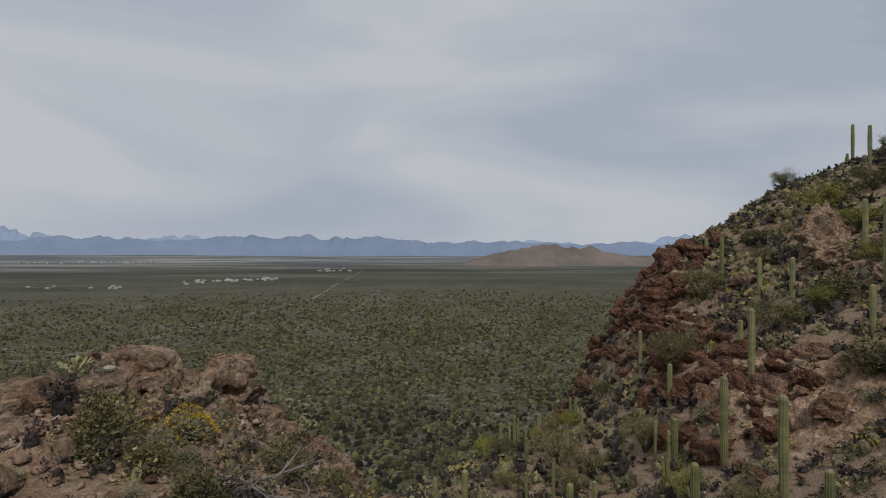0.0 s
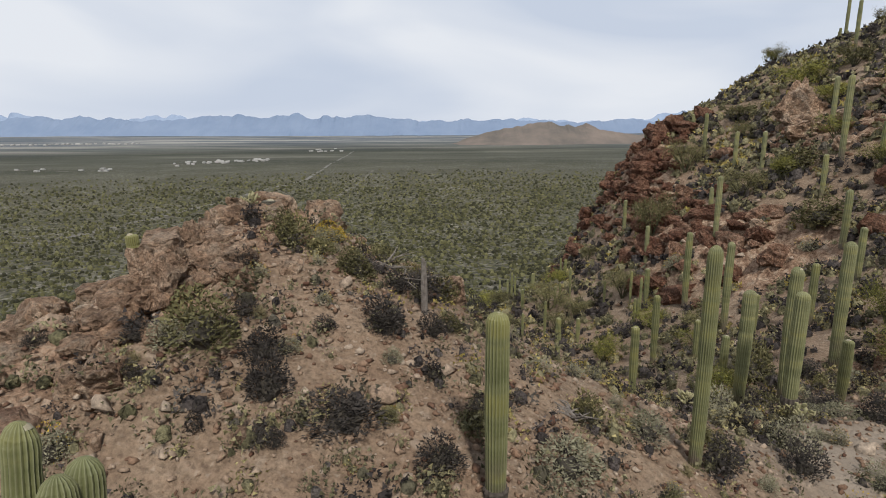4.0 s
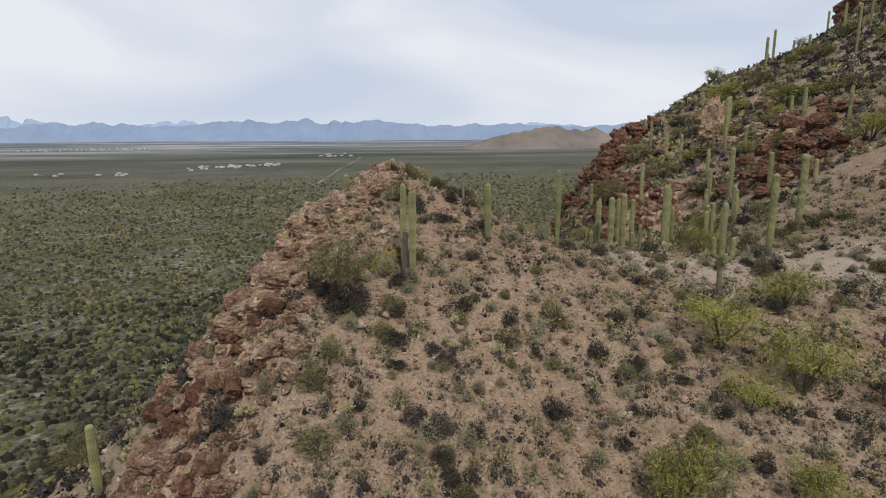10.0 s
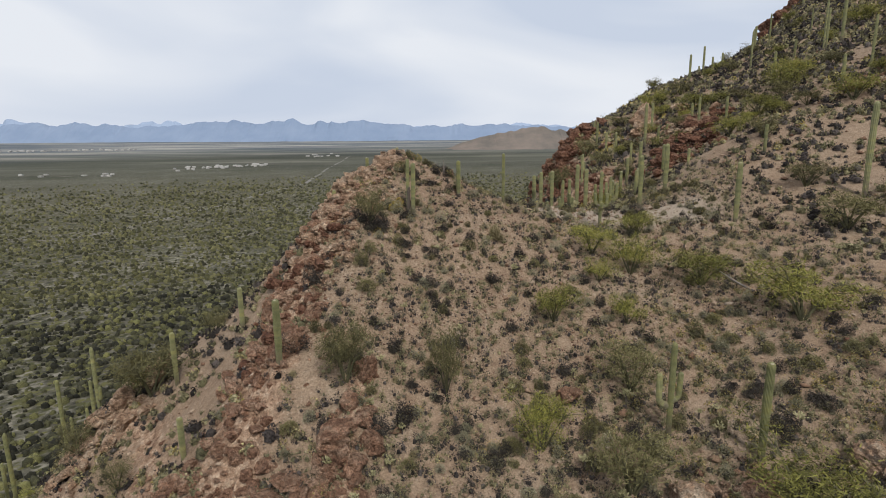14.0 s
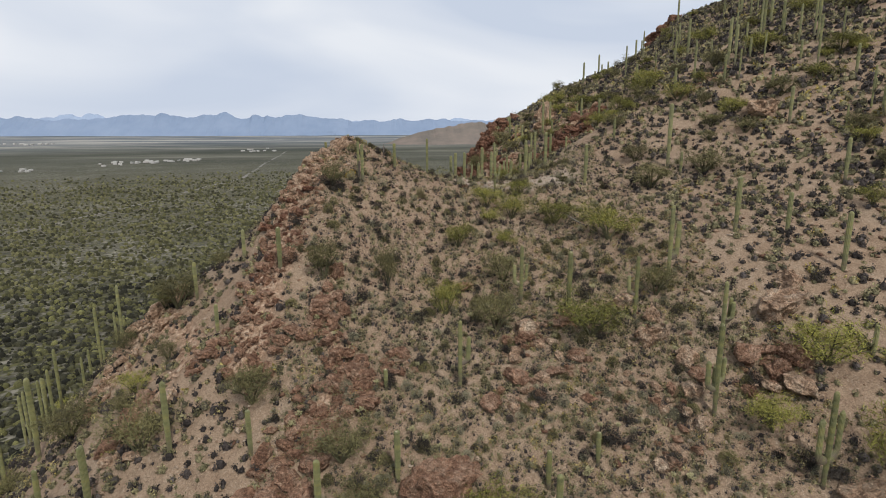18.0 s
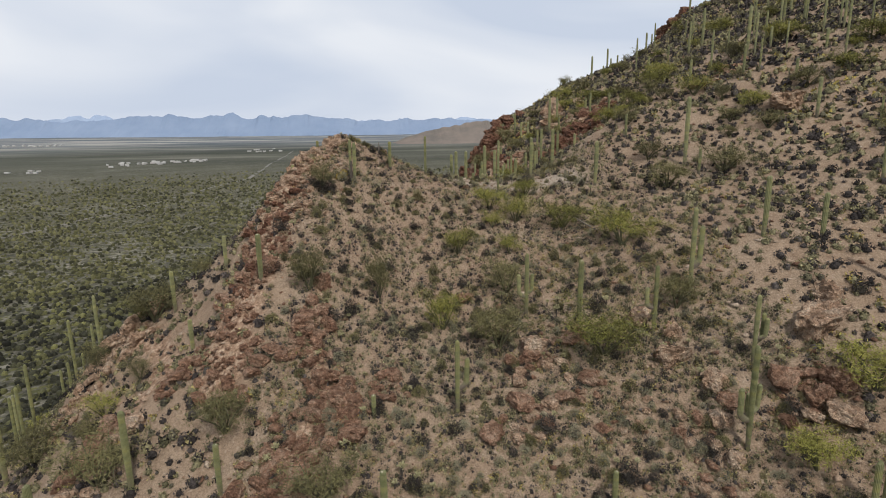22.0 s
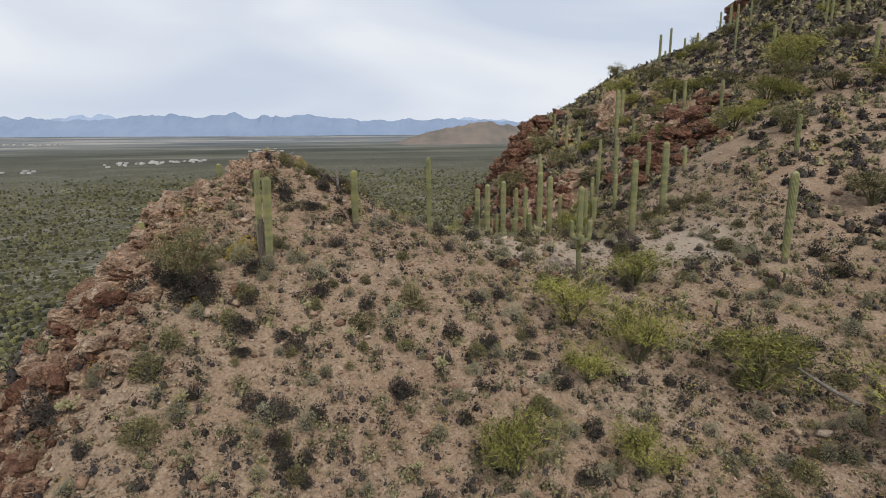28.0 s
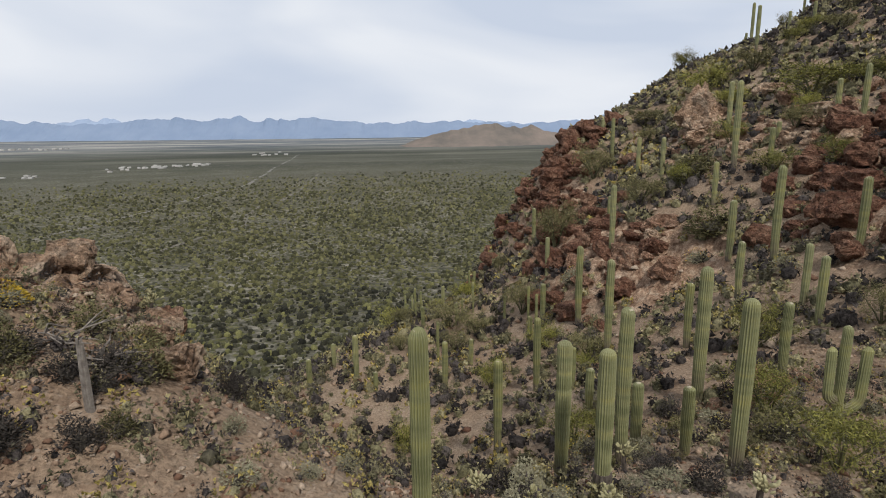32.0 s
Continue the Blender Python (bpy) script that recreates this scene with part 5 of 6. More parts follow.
# ---- chollas, a barrel cactus and dead wood ----
for _ in range(130):
    x, y = strew.uniform(-9, 26), strew.uniform(-30, 10)
    if x > 3 or y < -1:
        cholla(x, y, strew.uniform(0.55, 1.0))
for x, y, size in ((-4.95, 7.5, 0.75), (-2.9, 11.6, 0.7), (-2.2, 11, 0.75), (9.2, 6.1, 1.0), (11.5, 7.5, 0.9), (12.3, 5.2, 0.8)):
    cholla(x, y, size)
for x, y in ((-4.6, 7.7), (-7.6, 6.2)):
    ob = new("barrel_cactus")
    ob.matrix_basis = spot(x, y, 0, sink=0.05)
    stem = STEMS_FINE[1].copy()
    stem.materials[0] = BARREL_SKIN
    part("stem", stem, ob, Matrix.Diagonal((0.17, 0.17, 0.5, 1)))
    part("crown", CROWN, ob, Matrix.Translation((0, 0, 0.49)) @ Matrix.Diagonal((0.14, 0.14, 2, 1)), "pale woolly tip")
    tagged(ob, "short ribbed barrel cactus among the crest rocks", "cactus")


def dead_snag(x, y, tall):
    """The bare woody skeleton of a saguaro."""
    rng = random.Random(3)
    top = new("saguaro_skeleton")
    top.matrix_basis = spot(x, y, 0, sink=0.05)
    for k in range(7):
        a = k * 0.9
        r = 0.036
        rod = tube([(r * math.cos(a), r * math.sin(a), 0), (r * math.cos(a + 0.2), r * math.sin(a + 0.2), tall * 0.5), (0.8 * r * math.cos(a + 0.4), 0.8 * r * math.sin(a + 0.4), tall * rng.uniform(0.85, 1.0))], [0.028, 0.024, 0.016], 5)[:2]
        part("rib", mesh_of("rib", *rod, DRY_WOOD), top)
    return tagged(top, "grey standing skeleton of a dead saguaro", "dead cactus")


def dead_branches(x, y, size, seed, label):
    rng = random.Random(seed)
    top = new("dead_branches")
    top.matrix_basis = spot(x, y, rng.random() * 360)
    for _ in range(14):
        a, l = rng.random() * 6.283, size * rng.uniform(0.4, 1.0)
        p = Vector((rng.gauss(0, 0.15) * size, rng.gauss(0, 0.15) * size, 0.02))
        q = p + Vector((math.cos(a) * l * 0.5, math.sin(a) * l * 0.5, rng.uniform(0.08, 0.25) * size))
        e = p + Vector((math.cos(a + 0.3) * l, math.sin(a + 0.3) * l, rng.uniform(0.0, 0.35) * size))
        part("branch", mesh_of("branch", *tube([p, q, e], [0.02, 0.015, 0.006], 5)[:2], DRY_WOOD), top)
    return tagged(top, label, "dead branches")


dead_snag(-1.26, 5.4, 1.15)
dead_branches(-2.2, 6.9, 1.0, 1, "tangle of grey dead branches on the knoll")
dead_branches(-1.7, 6.4, 0.7, 2, "grey dead branches beside a dark shrub")
dead_branches(1.1, 3.9, 0.5, 4, "small pale bleached dead bush on gravel")
fallen = new("fallen_log", mesh_of("fallen_log", *tube([(0, 0, 0.1), (0.9, 0.2, 0.5), (1.9, 0.3, 1.0)], [0.07, 0.06, 0.04], 7)[:2], DRY_WOOD))
fallen.matrix_basis = spot(15.6, -8.2, 130)
tagged(fallen, "bleached dry branch leaning in a desert tree", "dead branch")
DARK.put(-1.9, 4.4, 0.9)
CREOSOTE.put(-1.0, 6.6, 1)
DARK.put(-1.4, 6.3, 1)
CREOSOTE.put(-2.5, 5.9, 0.9)
CREOSOTE.put(-2.2, 23.7, 0.9)
DARK.put(-1.1, 4.8, 0.7)
DARK.put(-0.1, 7.6, 0.8)
STRAWY.put(1.8, -1.4, 1.4, 0.9, "large ochre tuft of dry stems on gravel")
FLOWERY.put(-3.35, 7.3, 0.95, 0.5, "brittlebush covered in yellow flowers below the crest rocks")
FLOWERY.put(-4.6, -1.2, 1.0, 0.7, "brittlebush covered in yellow flowers beside the saguaros")
FLOWERY.put(-4.5, -0.6, 0.9, 0.6, "brittlebush covered in yellow flowers beside the saguaros")


# ---- single boulders: x, y, half width, half height ----
RED_BOULDERS = [(0.2, -28.5, 1.72, 1.41), (21, -25.7, 1.33, 0.89), (-3.8, -22, 1.46, 1.64), (-6.6, -23.3, 1.23, 1.05), (-8.7, -26.1, 1.79, 1.3),
                (-14.2, -16, 1.03, 1.03), (-19.2, -17.8, 1.38, 0.98), (7.8, -19.4, 1.2, 0.6), (-4.5, -20.6, 1.13, 1.13), (-6.9, -17.4, 1.4, 0.8), (38.8, 13.7, 2.16, 1.08),
                (-1.5, -20.7, 0.95, 0.76), (-5.5, -13.1, 0.64, 0.64), (4.2, -12.8, 0.55, 0.41), (9.8, -18.7, 1.01, 0.62), (-6.2, -17, 0.67, 0.67), (-9.3, -11.8, 0.79, 1.06),
                (15.3, 31.5, 1.67, 1.3), (17.8, 36.2, 1.04, 1.14), (18.7, 47.7, 2.35, 2.09), (14.7, 51.1, 1.7, 2.27), (10.8, 48.8, 2.23, 1.11), (15.5, 31.7, 1.28, 1.18)]
MORE_RED_BOULDERS = [(17.7, 37.3, 1.15, 0.84), (16.3, 53.2, 1.73, 1.73), (25.1, 24.9, 1.48, 1.04), (22.7, 21.4, 1.71, 0.79), (13, 11.7, 1, 0.5), (-9.1, -0.6, 0.95, 0.48),
                     (6.6, 1.6, 0.43, 0.3)]
TAN_BOULDERS = [(14.9, -22, 0.96, 0.73), (16.3, -24, 0.73, 0.55), (20.9, -32.8, 1.33, 0.74), (38.5, 1.7, 1.84, 1.07), (14.4, -18.7, 0.8, 0.68), (7.6, -18.8, 1, 0.5),
                (15.8, -20.3, 0.75, 0.64), (-5.9, 6.8, 0.51, 0.4), (-5.3, 2.3, 0.32, 0.22), (-4.3, 4.7, 0.28, 0.28), (27.6, 40.3, 1.32, 1.32), (25.2, 36.1, 1.42, 0.81),
                (26.8, 38.9, 1.94, 1.94), (-2.2, 10.2, 0.52, 0.32), (17.6, 27.4, 0.65, 0.4), (-8.9, -2.2, 0.7, 0.35), (-7.7, 2.9, 0.66, 0.44), (-8.6, 2, 0.75, 0.43),
                (-5.6, -5.9, 0.21, 0.2)]
stones = random.Random(31)
boulder(23.0, -22.8, 1.9, 1.4, 1.35, TAN_FINE[2], "massive cracked pinkish-tan boulder on the stony slope", 20, (6, -8), 0.35)
boulder(24.6, -21.6, 1.2, 1.0, 0.9, TAN_FINE[4], "weathered pinkish-tan boulder behind a larger one", 70, (0, 10), 0.35)
for k, (x, y, w) in enumerate(((7.1, -20.0, 1.3), (5.8, -23.7, 1.4), (15.1, -21.6, 0.7), (20.0, -26.0, 1.5), (14.9, -25.6, 1.3), (9.6, -22.4, 1.0), (14.0, -28.0, 1.2), (11.2, -24.6, 0.9))):
    outcrop("low broken pinkish-tan rock ledge in the slope", [(x - w, y - 0.3 * w), (x + w, y + 0.3 * w)], 12, (0.16 * w, 0.5 * w), TAN_ROCKS + RED_ROCKS, 0.35 * w, 300 + k, slab=14, lift=0.5, joint=(k * 31) % 60)
for x, y, w, h in RED_BOULDERS + MORE_RED_BOULDERS:
    if w > 0.9 and y > -28:
        outcrop("broken red-brown rock outcrop on the slope", [(x - w * 0.7, y - w * 0.3), (x + w * 0.7, y + w * 0.3)], 16, (0.14 * w, 0.55 * w),
                CLIFF_ROCKS if y > 20 else RED_ROCKS, 0.4 * w, int(x * 10 + y), lift=0.9, joint=(x * 37) % 90)
        continue
    boulder(x, y, w * 1.1, w * stones.uniform(0.7, 1.0), h * 1.15, stones.choice(RED_FINE), "weathered red-brown boulder on the stony slope", stones.uniform(-25, 25), (stones.gauss(0, 8), stones.gauss(0, 8)), 0.35)
for x, y, w, h in TAN_BOULDERS:
    boulder(x, y, w * 1.1, w * stones.uniform(0.7, 1.0), h * 1.15, stones.choice(TAN_FINE), "weathered orange-tan boulder on the stony slope", stones.uniform(-25, 25), (stones.gauss(0, 8), stones.gauss(0, 8)), 0.35)


# ---- scrub too many to count ----
def bush_field(name, x, y, wide, tall, material, blades, seed, label, sink=0.0, heart_size=0.62, blade=1.0, pale=0.0):
    """Many small bushes as one mesh: each a handful of leafy blades in a dome."""
    rng = np.random.default_rng(seed)
    n = len(x)
    z = heights(x, y) - sink
    base = np.stack([x, y, z], -1)
    d = rng.normal(size=(n, blades, 3)) + (0, 0, 0.35)
    d /= np.linalg.norm(d, axis=2, keepdims=True)
    r = 0.25 + 0.75 * rng.random((n, blades, 1)) ** 0.5
    c = d * r
    c[..., 2] = np.abs(c[..., 2])
    size = np.stack([wide, wide, tall], -1)[:, None, :] * (0.5, 0.5, 1)
    c = base[:, None, :] + c * size
    up = rng.normal(size=(n, blades, 3)) + d
    up /= np.linalg.norm(up, axis=2, keepdims=True)
    side = np.cross(up, rng.normal(size=(n, blades, 3)))
    side /= np.linalg.norm(side, axis=2, keepdims=True) + 1e-9
    s = (wide[:, None, None] * blade / math.sqrt(blades)) * rng.uniform(0.7, 1.4, (n, blades, 1))
    quad = np.stack([c - side * s * 0.42, c + up * s * 1.0, c + side * s * 0.42], 2).reshape(-1, 3)
    # a dense heart in each bush, tinted down to stand for its dark underside
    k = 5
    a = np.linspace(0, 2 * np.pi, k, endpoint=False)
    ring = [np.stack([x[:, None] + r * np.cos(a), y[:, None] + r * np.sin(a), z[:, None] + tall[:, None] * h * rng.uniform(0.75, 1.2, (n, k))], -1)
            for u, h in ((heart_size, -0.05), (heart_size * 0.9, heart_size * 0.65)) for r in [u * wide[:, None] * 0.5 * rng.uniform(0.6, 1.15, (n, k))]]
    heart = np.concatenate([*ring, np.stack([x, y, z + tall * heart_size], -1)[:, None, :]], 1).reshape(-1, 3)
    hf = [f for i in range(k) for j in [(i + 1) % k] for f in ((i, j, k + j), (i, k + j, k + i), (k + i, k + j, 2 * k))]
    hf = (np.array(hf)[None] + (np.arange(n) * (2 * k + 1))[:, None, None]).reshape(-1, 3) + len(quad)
    loops = np.concatenate([np.arange(len(quad)), hf.ravel()])
    co = np.concatenate([quad, heart])
    me = bpy.data.meshes.new(name)
    me.vertices.add(len(co))
    me.vertices.foreach_set("co", co.ravel())
    me.loops.add(len(loops))
    me.loops.foreach_set("vertex_index", loops)
    me.polygons.add(len(loops) // 3)
    me.polygons.foreach_set("loop_start", np.arange(0, len(loops), 3))
    me.update(calc_edges=True)
    tint = np.clip(pale + (1 - pale) * rng.random(n) + 0.25 * waves(x, y, 14, 2, 91), 0, 1)
    # hearts get three quarters of the tint: inner shade put into the colour
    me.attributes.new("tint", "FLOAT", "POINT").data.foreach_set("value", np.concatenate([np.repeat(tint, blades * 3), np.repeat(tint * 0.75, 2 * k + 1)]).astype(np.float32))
    me.materials.append(material)
    return tagged(new(name, me), label, "scrub", kind="stuff")


def clump_field(name, x, y, wide, tall, material, seed, label):
    """Many far bushes as one mesh: each a lumpy little dome."""
    rng = np.random.default_rng(seed)
    n, k = len(x), 4
    z = heights(x, y)
    a = np.linspace(0, 2 * np.pi, k, endpoint=False)
    rings = []
    for u, h in ((1.0, -0.1), (0.8, 0.62)):
        r = u * wide[:, None] * 0.5 * rng.uniform(0.65, 1.3, (n, k))
        rings.append(np.stack([x[:, None] + r * np.cos(a), y[:, None] + r * np.sin(a), z[:, None] + tall[:, None] * h * rng.uniform(0.8, 1.2, (n, k))], -1))
    tip = np.stack([x, y, z + tall], -1)[:, None, :]
    verts = np.concatenate([*rings, tip], 1)
    quads, tris = [], []
    for i in range(k):
        j = (i + 1) % k
        quads.append((i, j, k + j, k + i))
        tris.append((k + i, k + j, 2 * k))
    off = (np.arange(n) * (2 * k + 1))[:, None, None]
    quads = (np.array(quads)[None] + off).reshape(-1, 4)
    tris = (np.array(tris)[None] + off).reshape(-1, 3)
    me = bpy.data.meshes.new(name)
    me.vertices.add(n * (2 * k + 1))
    me.vertices.foreach_set("co", verts.ravel())
    me.loops.add(quads.size + tris.size)
    me.loops.foreach_set("vertex_index", np.concatenate([quads.ravel(), tris.ravel()]))
    me.polygons.add(len(quads) + len(tris))
    me.polygons.foreach_set("loop_start", np.concatenate([np.arange(0, quads.size, 4), quads.size + np.arange(0, tris.size, 3)]))
    me.update(calc_edges=True)
    me.materials.append(material)
    return tagged(new(name, me), label, "scrub", kind="stuff")


far = np.random.default_rng(8)


def slope_spots(n, x0, x1, y0, y1, bare):
    x, y = far.uniform(x0, x1, n), far.uniform(y0, y1, n)
    keep = (land(x, y) - plain_height(x, y) > 8) & (waves(x, y, 6.0, 2, 55) < bare) & (rockiness(x, y) < 0.5 + 0.5 * far.random(n))
    keep &= sum(near_line(x, y, line, wide) for line, wide in BARE_PATCHES) < 0.35 + 0.4 * far.random(n)
    return x[keep], y[keep]


fx, fy = slope_spots(62000, -58, 80, -72, 95, 0.5)
ok = ~((fx > -9) & (fx < 22) & (fy > -33) & (fy < 12))
fx, fy = fx[ok], fy[ok]
fw = 0.34 + 0.66 * far.random(len(fx)) ** 1.8
close = (fy < 30) & (fx < 36) & (fy > -38)
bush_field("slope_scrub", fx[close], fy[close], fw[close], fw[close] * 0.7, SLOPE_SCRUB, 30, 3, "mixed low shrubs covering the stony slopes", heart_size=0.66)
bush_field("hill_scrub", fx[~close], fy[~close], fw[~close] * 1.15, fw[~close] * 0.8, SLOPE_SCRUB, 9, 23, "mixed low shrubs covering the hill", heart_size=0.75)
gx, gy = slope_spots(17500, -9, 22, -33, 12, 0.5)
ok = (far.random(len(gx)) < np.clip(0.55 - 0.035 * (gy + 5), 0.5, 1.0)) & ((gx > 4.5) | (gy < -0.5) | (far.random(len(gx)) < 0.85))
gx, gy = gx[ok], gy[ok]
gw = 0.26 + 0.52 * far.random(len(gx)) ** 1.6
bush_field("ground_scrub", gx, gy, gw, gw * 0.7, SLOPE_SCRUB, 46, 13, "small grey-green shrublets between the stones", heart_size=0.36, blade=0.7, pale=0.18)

turn = far.uniform(-1.5, 0.8, 150000)
reach = 60 + 1100 * far.random(150000) ** 1.0
px, py = reach * np.sin(turn) + 10, reach * np.cos(turn) - 40
ok = (land(px, py) - plain_height(px, py) < 26) & ((px < -34) | (land(px, py) - plain_height(px, py) < 12)) & (waves(px, py, 30, 4, 66) + 0.6 * far.random(len(px)) > -0.05) & (far.random(len(px)) > (reach - 350) / 800)
px, py, reach = px[ok], py[ok], reach[ok]
pw = (0.6 + 1.7 * far.random(len(px)) ** 2) * (1 + reach / 900)
near = reach < 300
thin = near
bush_field("near_plain_scrub", px[thin], py[thin], pw[thin] * 1.15, pw[thin] * 0.72, PLAIN_SCRUB, 14, 33, "olive and yellow-green desert scrub on the near plain", heart_size=0.95, blade=0.6)
clump_field("plain_scrub", px[~near], py[~near], pw[~near], pw[~near] * 0.62, SCRUB, 4, "olive desert scrub covering the plain")


# ---- far ranges ----
def mountain_range(name, label, y, x0, x1, base, peaks, depth, material, seed, steps=420, rows=15):
    xs = np.linspace(x0, x1, steps)
    px, pz = zip(*peaks)
    crest = np.interp(xs, px, pz)
    rug = waves(xs, xs * 0 + seed, 120, 5, seed)
    crest = base + (crest - base) * (1 + 0.34 * rug) * np.clip(np.minimum(xs - x0, x1 - xs) / (0.06 * (x1 - x0)), 0, 1)
    verts, faces = [], []
    for j in range(rows):
        v = j / (rows - 1)
        fold = waves(xs, xs * 0 + v * 300, 120, 4, seed + 5)
        prof = 1 - abs(2 * v - 1) ** 0.9
        zz = base - 12 + (crest - base + 12) * np.clip(prof * (1 + 0.5 * fold * (1 - prof)), 0, 1.05)
        yy = y + (v - 0.5) * depth + 0.12 * depth * fold
        verts += [(float(a), float(b), float(c)) for a, b, c in zip(xs, yy, zz)]
    for j in range(rows - 1):
        for i in range(steps - 1):
            faces.append((j * steps + i, j * steps + i + 1, (j + 1) * steps + i + 1, (j + 1) * steps + i))
    me = mesh_of(name, verts, faces, material)
    return tagged(new(name, me), label, "mountains", kind="structure")


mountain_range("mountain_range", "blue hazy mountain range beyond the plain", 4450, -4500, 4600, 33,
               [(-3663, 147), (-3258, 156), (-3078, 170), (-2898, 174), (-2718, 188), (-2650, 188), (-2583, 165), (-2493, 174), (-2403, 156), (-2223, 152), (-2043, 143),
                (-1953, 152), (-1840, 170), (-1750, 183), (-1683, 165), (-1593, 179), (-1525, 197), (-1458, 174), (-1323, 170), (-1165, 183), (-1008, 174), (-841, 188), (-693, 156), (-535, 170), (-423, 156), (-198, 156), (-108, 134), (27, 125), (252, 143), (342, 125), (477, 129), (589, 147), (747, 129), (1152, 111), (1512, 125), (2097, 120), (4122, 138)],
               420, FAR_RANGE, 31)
mountain_range("mountain_range", "far mountain range on the skyline, painted pale blue with haze", 4850, -4800, 4600, 36,
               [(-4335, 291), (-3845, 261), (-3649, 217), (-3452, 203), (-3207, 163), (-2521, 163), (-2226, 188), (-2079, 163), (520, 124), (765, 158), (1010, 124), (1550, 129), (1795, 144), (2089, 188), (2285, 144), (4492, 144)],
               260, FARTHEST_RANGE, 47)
mountain_range("desert_hill", "low bare brown hill on the plain", 2700, 60, 1300, 4, [(60, 6), (200, 45), (321, 78), (430, 90), (557, 108), (640, 92), (709, 88), (790, 66), (960, 40), (1100, 70), (1180, 60), (1300, 10)], 420, NEAR_RANGE, 57)
mountain_range("desert_hill", "small pale hill behind the low brown hill", 3100, 690, 960, 8, [(690, 20), (790, 104), (815, 108), (850, 84), (960, 20)], 150, NEAR_RANGE, 58, 80)
mountain_range("desert_hill", "low grey-brown hill beyond the cliff", 2900, 1040, 1560, 8, [(1040, 30), (1160, 78), (1260, 118), (1330, 128), (1420, 100), (1560, 30)], 260, NEAR_RANGE, 59, 120)


# ---- roads, washes and the settlement on the plain ----
def strip(name, label, line, wide, material, lift=0.35):
    """A road or wash draped over the ground."""
    pts = []
    for (ax, ay), (bx, by) in zip(line, line[1:]):
        n = max(2, int(math.hypot(bx - ax, by - ay) / 8))
        pts += [(ax + (bx - ax) * k / n, ay + (by - ay) * k / n) for k in range(n)]
    pts.append(line[-1])
    rng = random.Random(len(pts))
    verts, faces = [], []
    for i, (x, y) in enumerate(pts):
        (ax, ay), (bx, by) = pts[max(0, i - 1)], pts[min(len(pts) - 1, i + 1)]
        l = math.hypot(bx - ax, by - ay)
        nx, ny = -(by - ay) / l, (bx - ax) / l
        w = wide * rng.uniform(0.8, 1.2) / 2
        for s in (-1, 1):
            verts.append((x + nx * w * s, y + ny * w * s, height(x + nx * w * s, y + ny * w * s) + lift))
        if i:
            faces.append((2 * i - 2, 2 * i - 1, 2 * i + 1, 2 * i))
    return tagged(new(name, mesh_of(name, verts, faces, material)), label, "road", kind="structure")


strip("road", "pale two-lane road crossing the desert plain", [(-420, 300), (-289, 350), (-270, 410), (-250, 500), (-238, 640), (-224, 768), (-206, 886), (-223, 1051), (-246, 1308), (-270, 1668), (-301, 2068)], 5.5, ASPHALT, 0.2)
strip("wash", "pale sandy dry wash on the plain", [(-150, 360), (-140, 400), (-116, 472), (-129, 544), (-133, 617)], 4, PALE_EARTH, 0.25)
strip("wash", "pale sandy track on the plain", [(-118, 640), (-114, 789), (-117, 938), (-125, 1100)], 5, PALE_EARTH, 0.25)
strip("wash", "pale sandy dry wash on the plain", [(-330, 390), (-279, 384), (-270, 430), (-240, 500), (-180, 560)], 4, PALE_EARTH, 0.25)


def lot(x, y, wide, deep, seed):
    """A patch of cleared pale earth."""
    rng = random.Random(seed)
    n = 18
    verts = [(x, y, height(x, y) + 0.4)]
    for k in range(n):
        a, r = 2 * math.pi * k / n, rng.uniform(0.6, 1.1)
        px_, py_ = x + wide * r * math.cos(a), y + deep * r * math.sin(a)
        verts.append((px_, py_, height(px_, py_) + 0.4))
    faces = [(0, 1 + k, 1 + (k + 1) % n) for k in range(n)]
    return tagged(new("cleared_lot", mesh_of("cleared_lot", verts, faces, PALE_EARTH)), "patch of cleared pale earth on the plain", "bare ground", kind="structure")


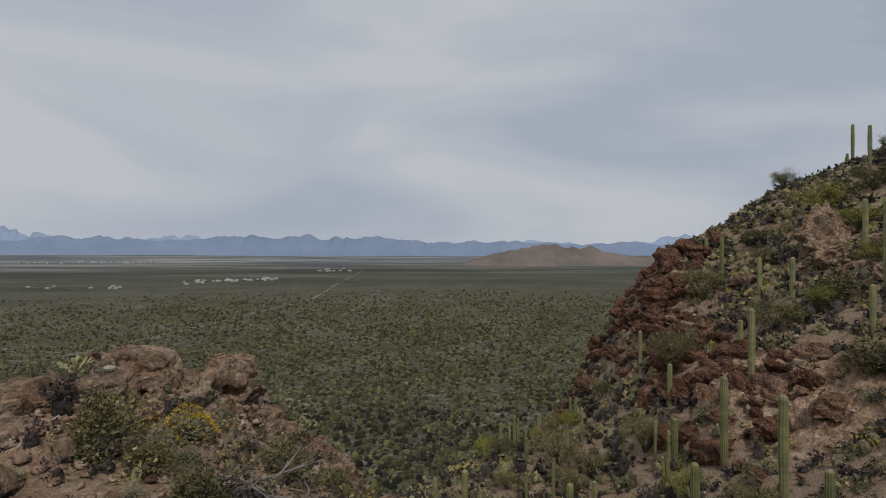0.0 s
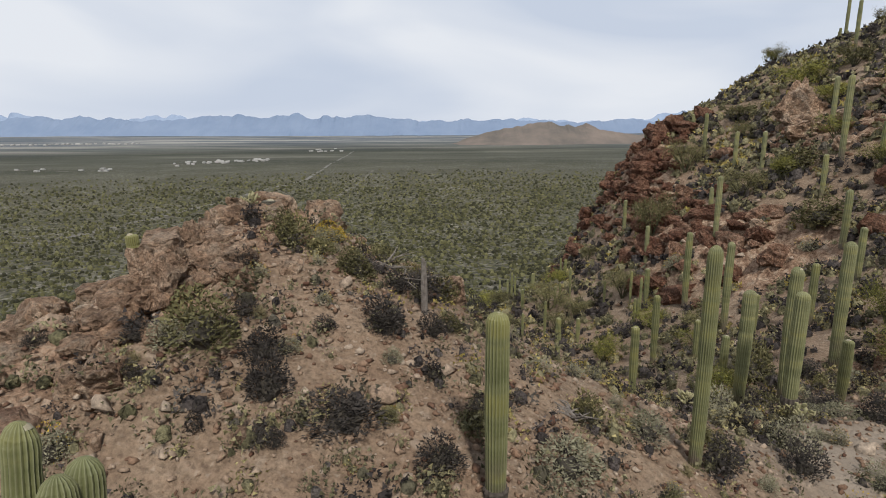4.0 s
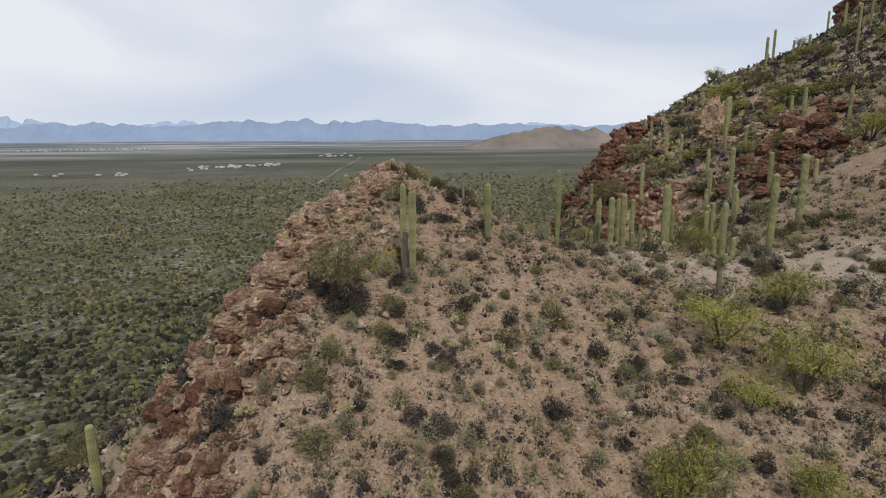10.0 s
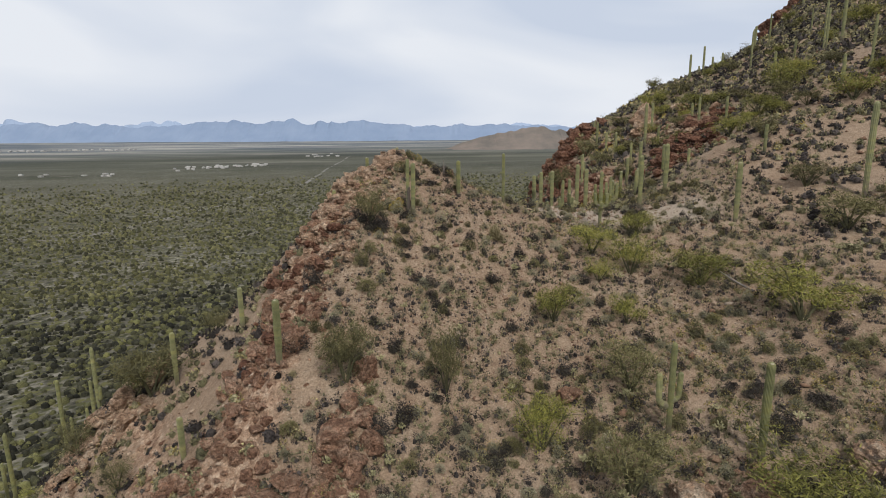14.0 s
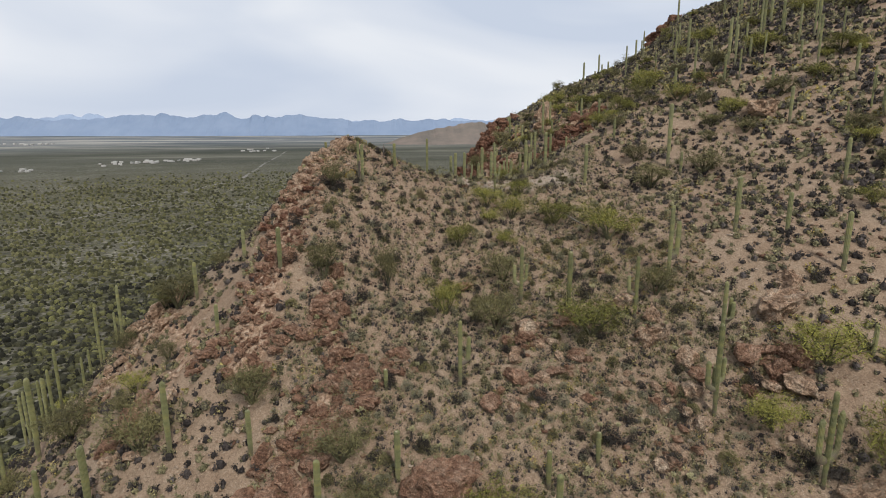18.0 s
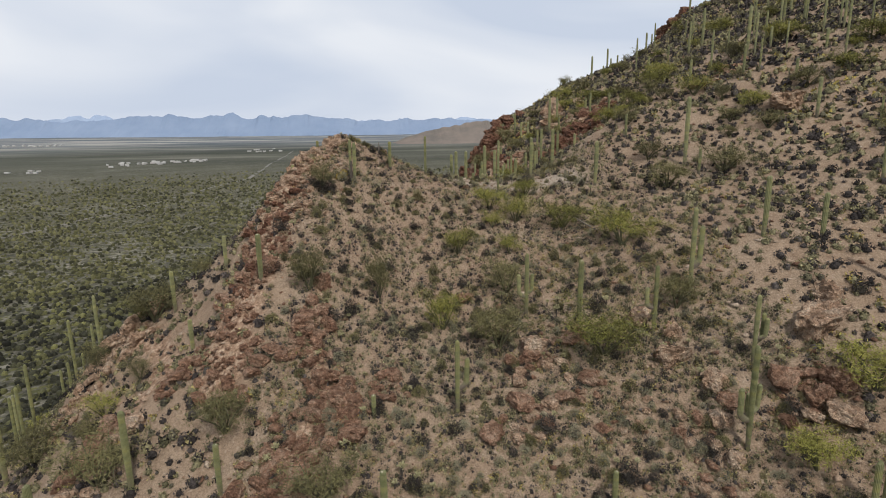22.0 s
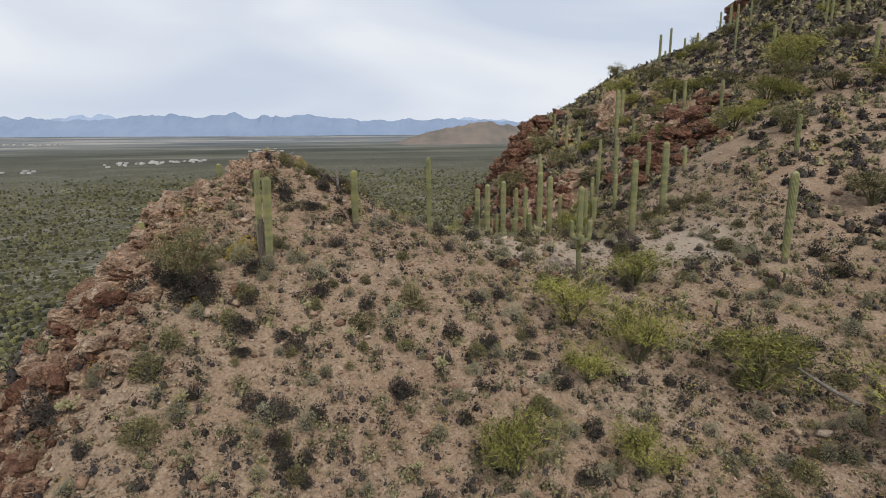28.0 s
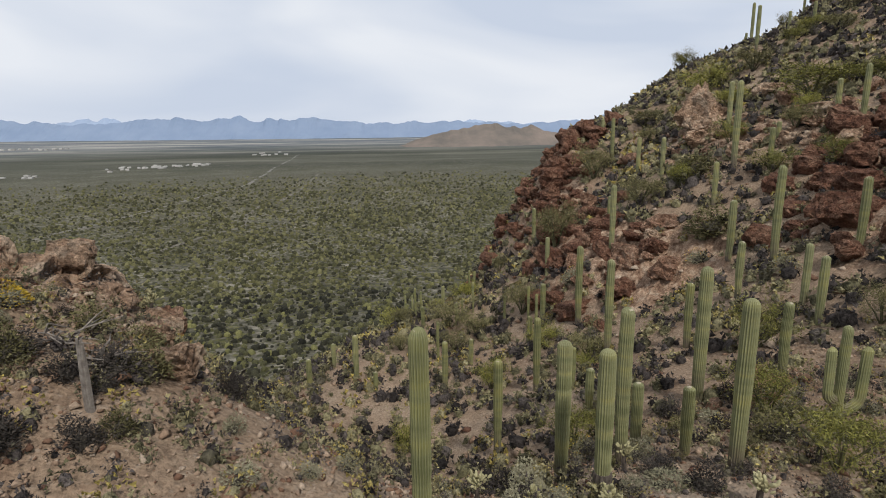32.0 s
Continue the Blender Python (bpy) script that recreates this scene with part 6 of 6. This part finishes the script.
for k, (x, y, w, d) in enumerate(((-859, 1173, 24, 6), (-745, 1140, 34, 6), (-690, 1155, 20, 5), (-655, 1165, 20, 5), (-434, 968, 13, 4), (-625, 1350, 38, 8), (-540, 1405, 22, 7), (-470, 1500, 16, 7), (-386, 1448, 12, 5))):
    lot(x, y, w, d, k)

box_v = [(-1, -1, -0.3), (1, -1, -0.3), (1, 1, -0.3), (-1, 1, -0.3), (-1, -1, 1), (1, -1, 1), (1, 1, 1), (-1, 1, 1)]
HOUSE_WALL = mesh_of("wall", box_v, [(0, 1, 5, 4), (1, 2, 6, 5), (2, 3, 7, 6), (3, 0, 4, 7)], WHITE_WALL)
HOUSE_ROOF = mesh_of("roof", [(-1.08, -1.08, 1), (1.08, -1.08, 1), (1.08, 1.08, 1), (-1.08, 1.08, 1), (-1.0, 0, 1.35), (1.0, 0, 1.35)],
                     [(0, 1, 5, 4), (2, 3, 4, 5), (1, 2, 5), (3, 0, 4), (3, 2, 1, 0)], WHITE_WALL)


def house(x, y, half_w, half_d, high, turn):
    top = new("building")
    top.matrix_basis = spot(x, y, turn, (half_w, half_d, high))
    part("wall", HOUSE_WALL, top)
    part("roof", HOUSE_ROOF, top)
    return tagged(top, "small pale flat building in the distant settlement", "building", "buildings of the settlement")


town = random.Random(5)
for _ in range(44):
    k = town.random()
    house(-625 + 180 * k + town.gauss(0, 18), 1350 + 150 * k + town.gauss(0, 42), town.uniform(2, 4.5), town.uniform(2, 4), town.uniform(2, 3.2), town.uniform(-20, 20))
house(-545, 1425, 9, 4, 4, 5)
house(-478, 1512, 9, 4, 4, 0)
for _ in range(8):
    house(town.uniform(-880, -640), town.uniform(1120, 1200), town.uniform(2.5, 5), town.uniform(2, 4), 2.4, town.uniform(-20, 20))
for _ in range(10):
    house(town.uniform(-480, -320), town.uniform(2000, 2280), town.uniform(4, 7), town.uniform(3, 6), 3, town.uniform(-20, 20))
for _ in range(40):
    k = town.random()
    house(-2000 + 560 * k + town.gauss(0, 10), 2690 + 190 * k + town.gauss(0, 40), town.uniform(4, 9), town.uniform(4, 7), town.uniform(4, 6), town.uniform(-20, 20))
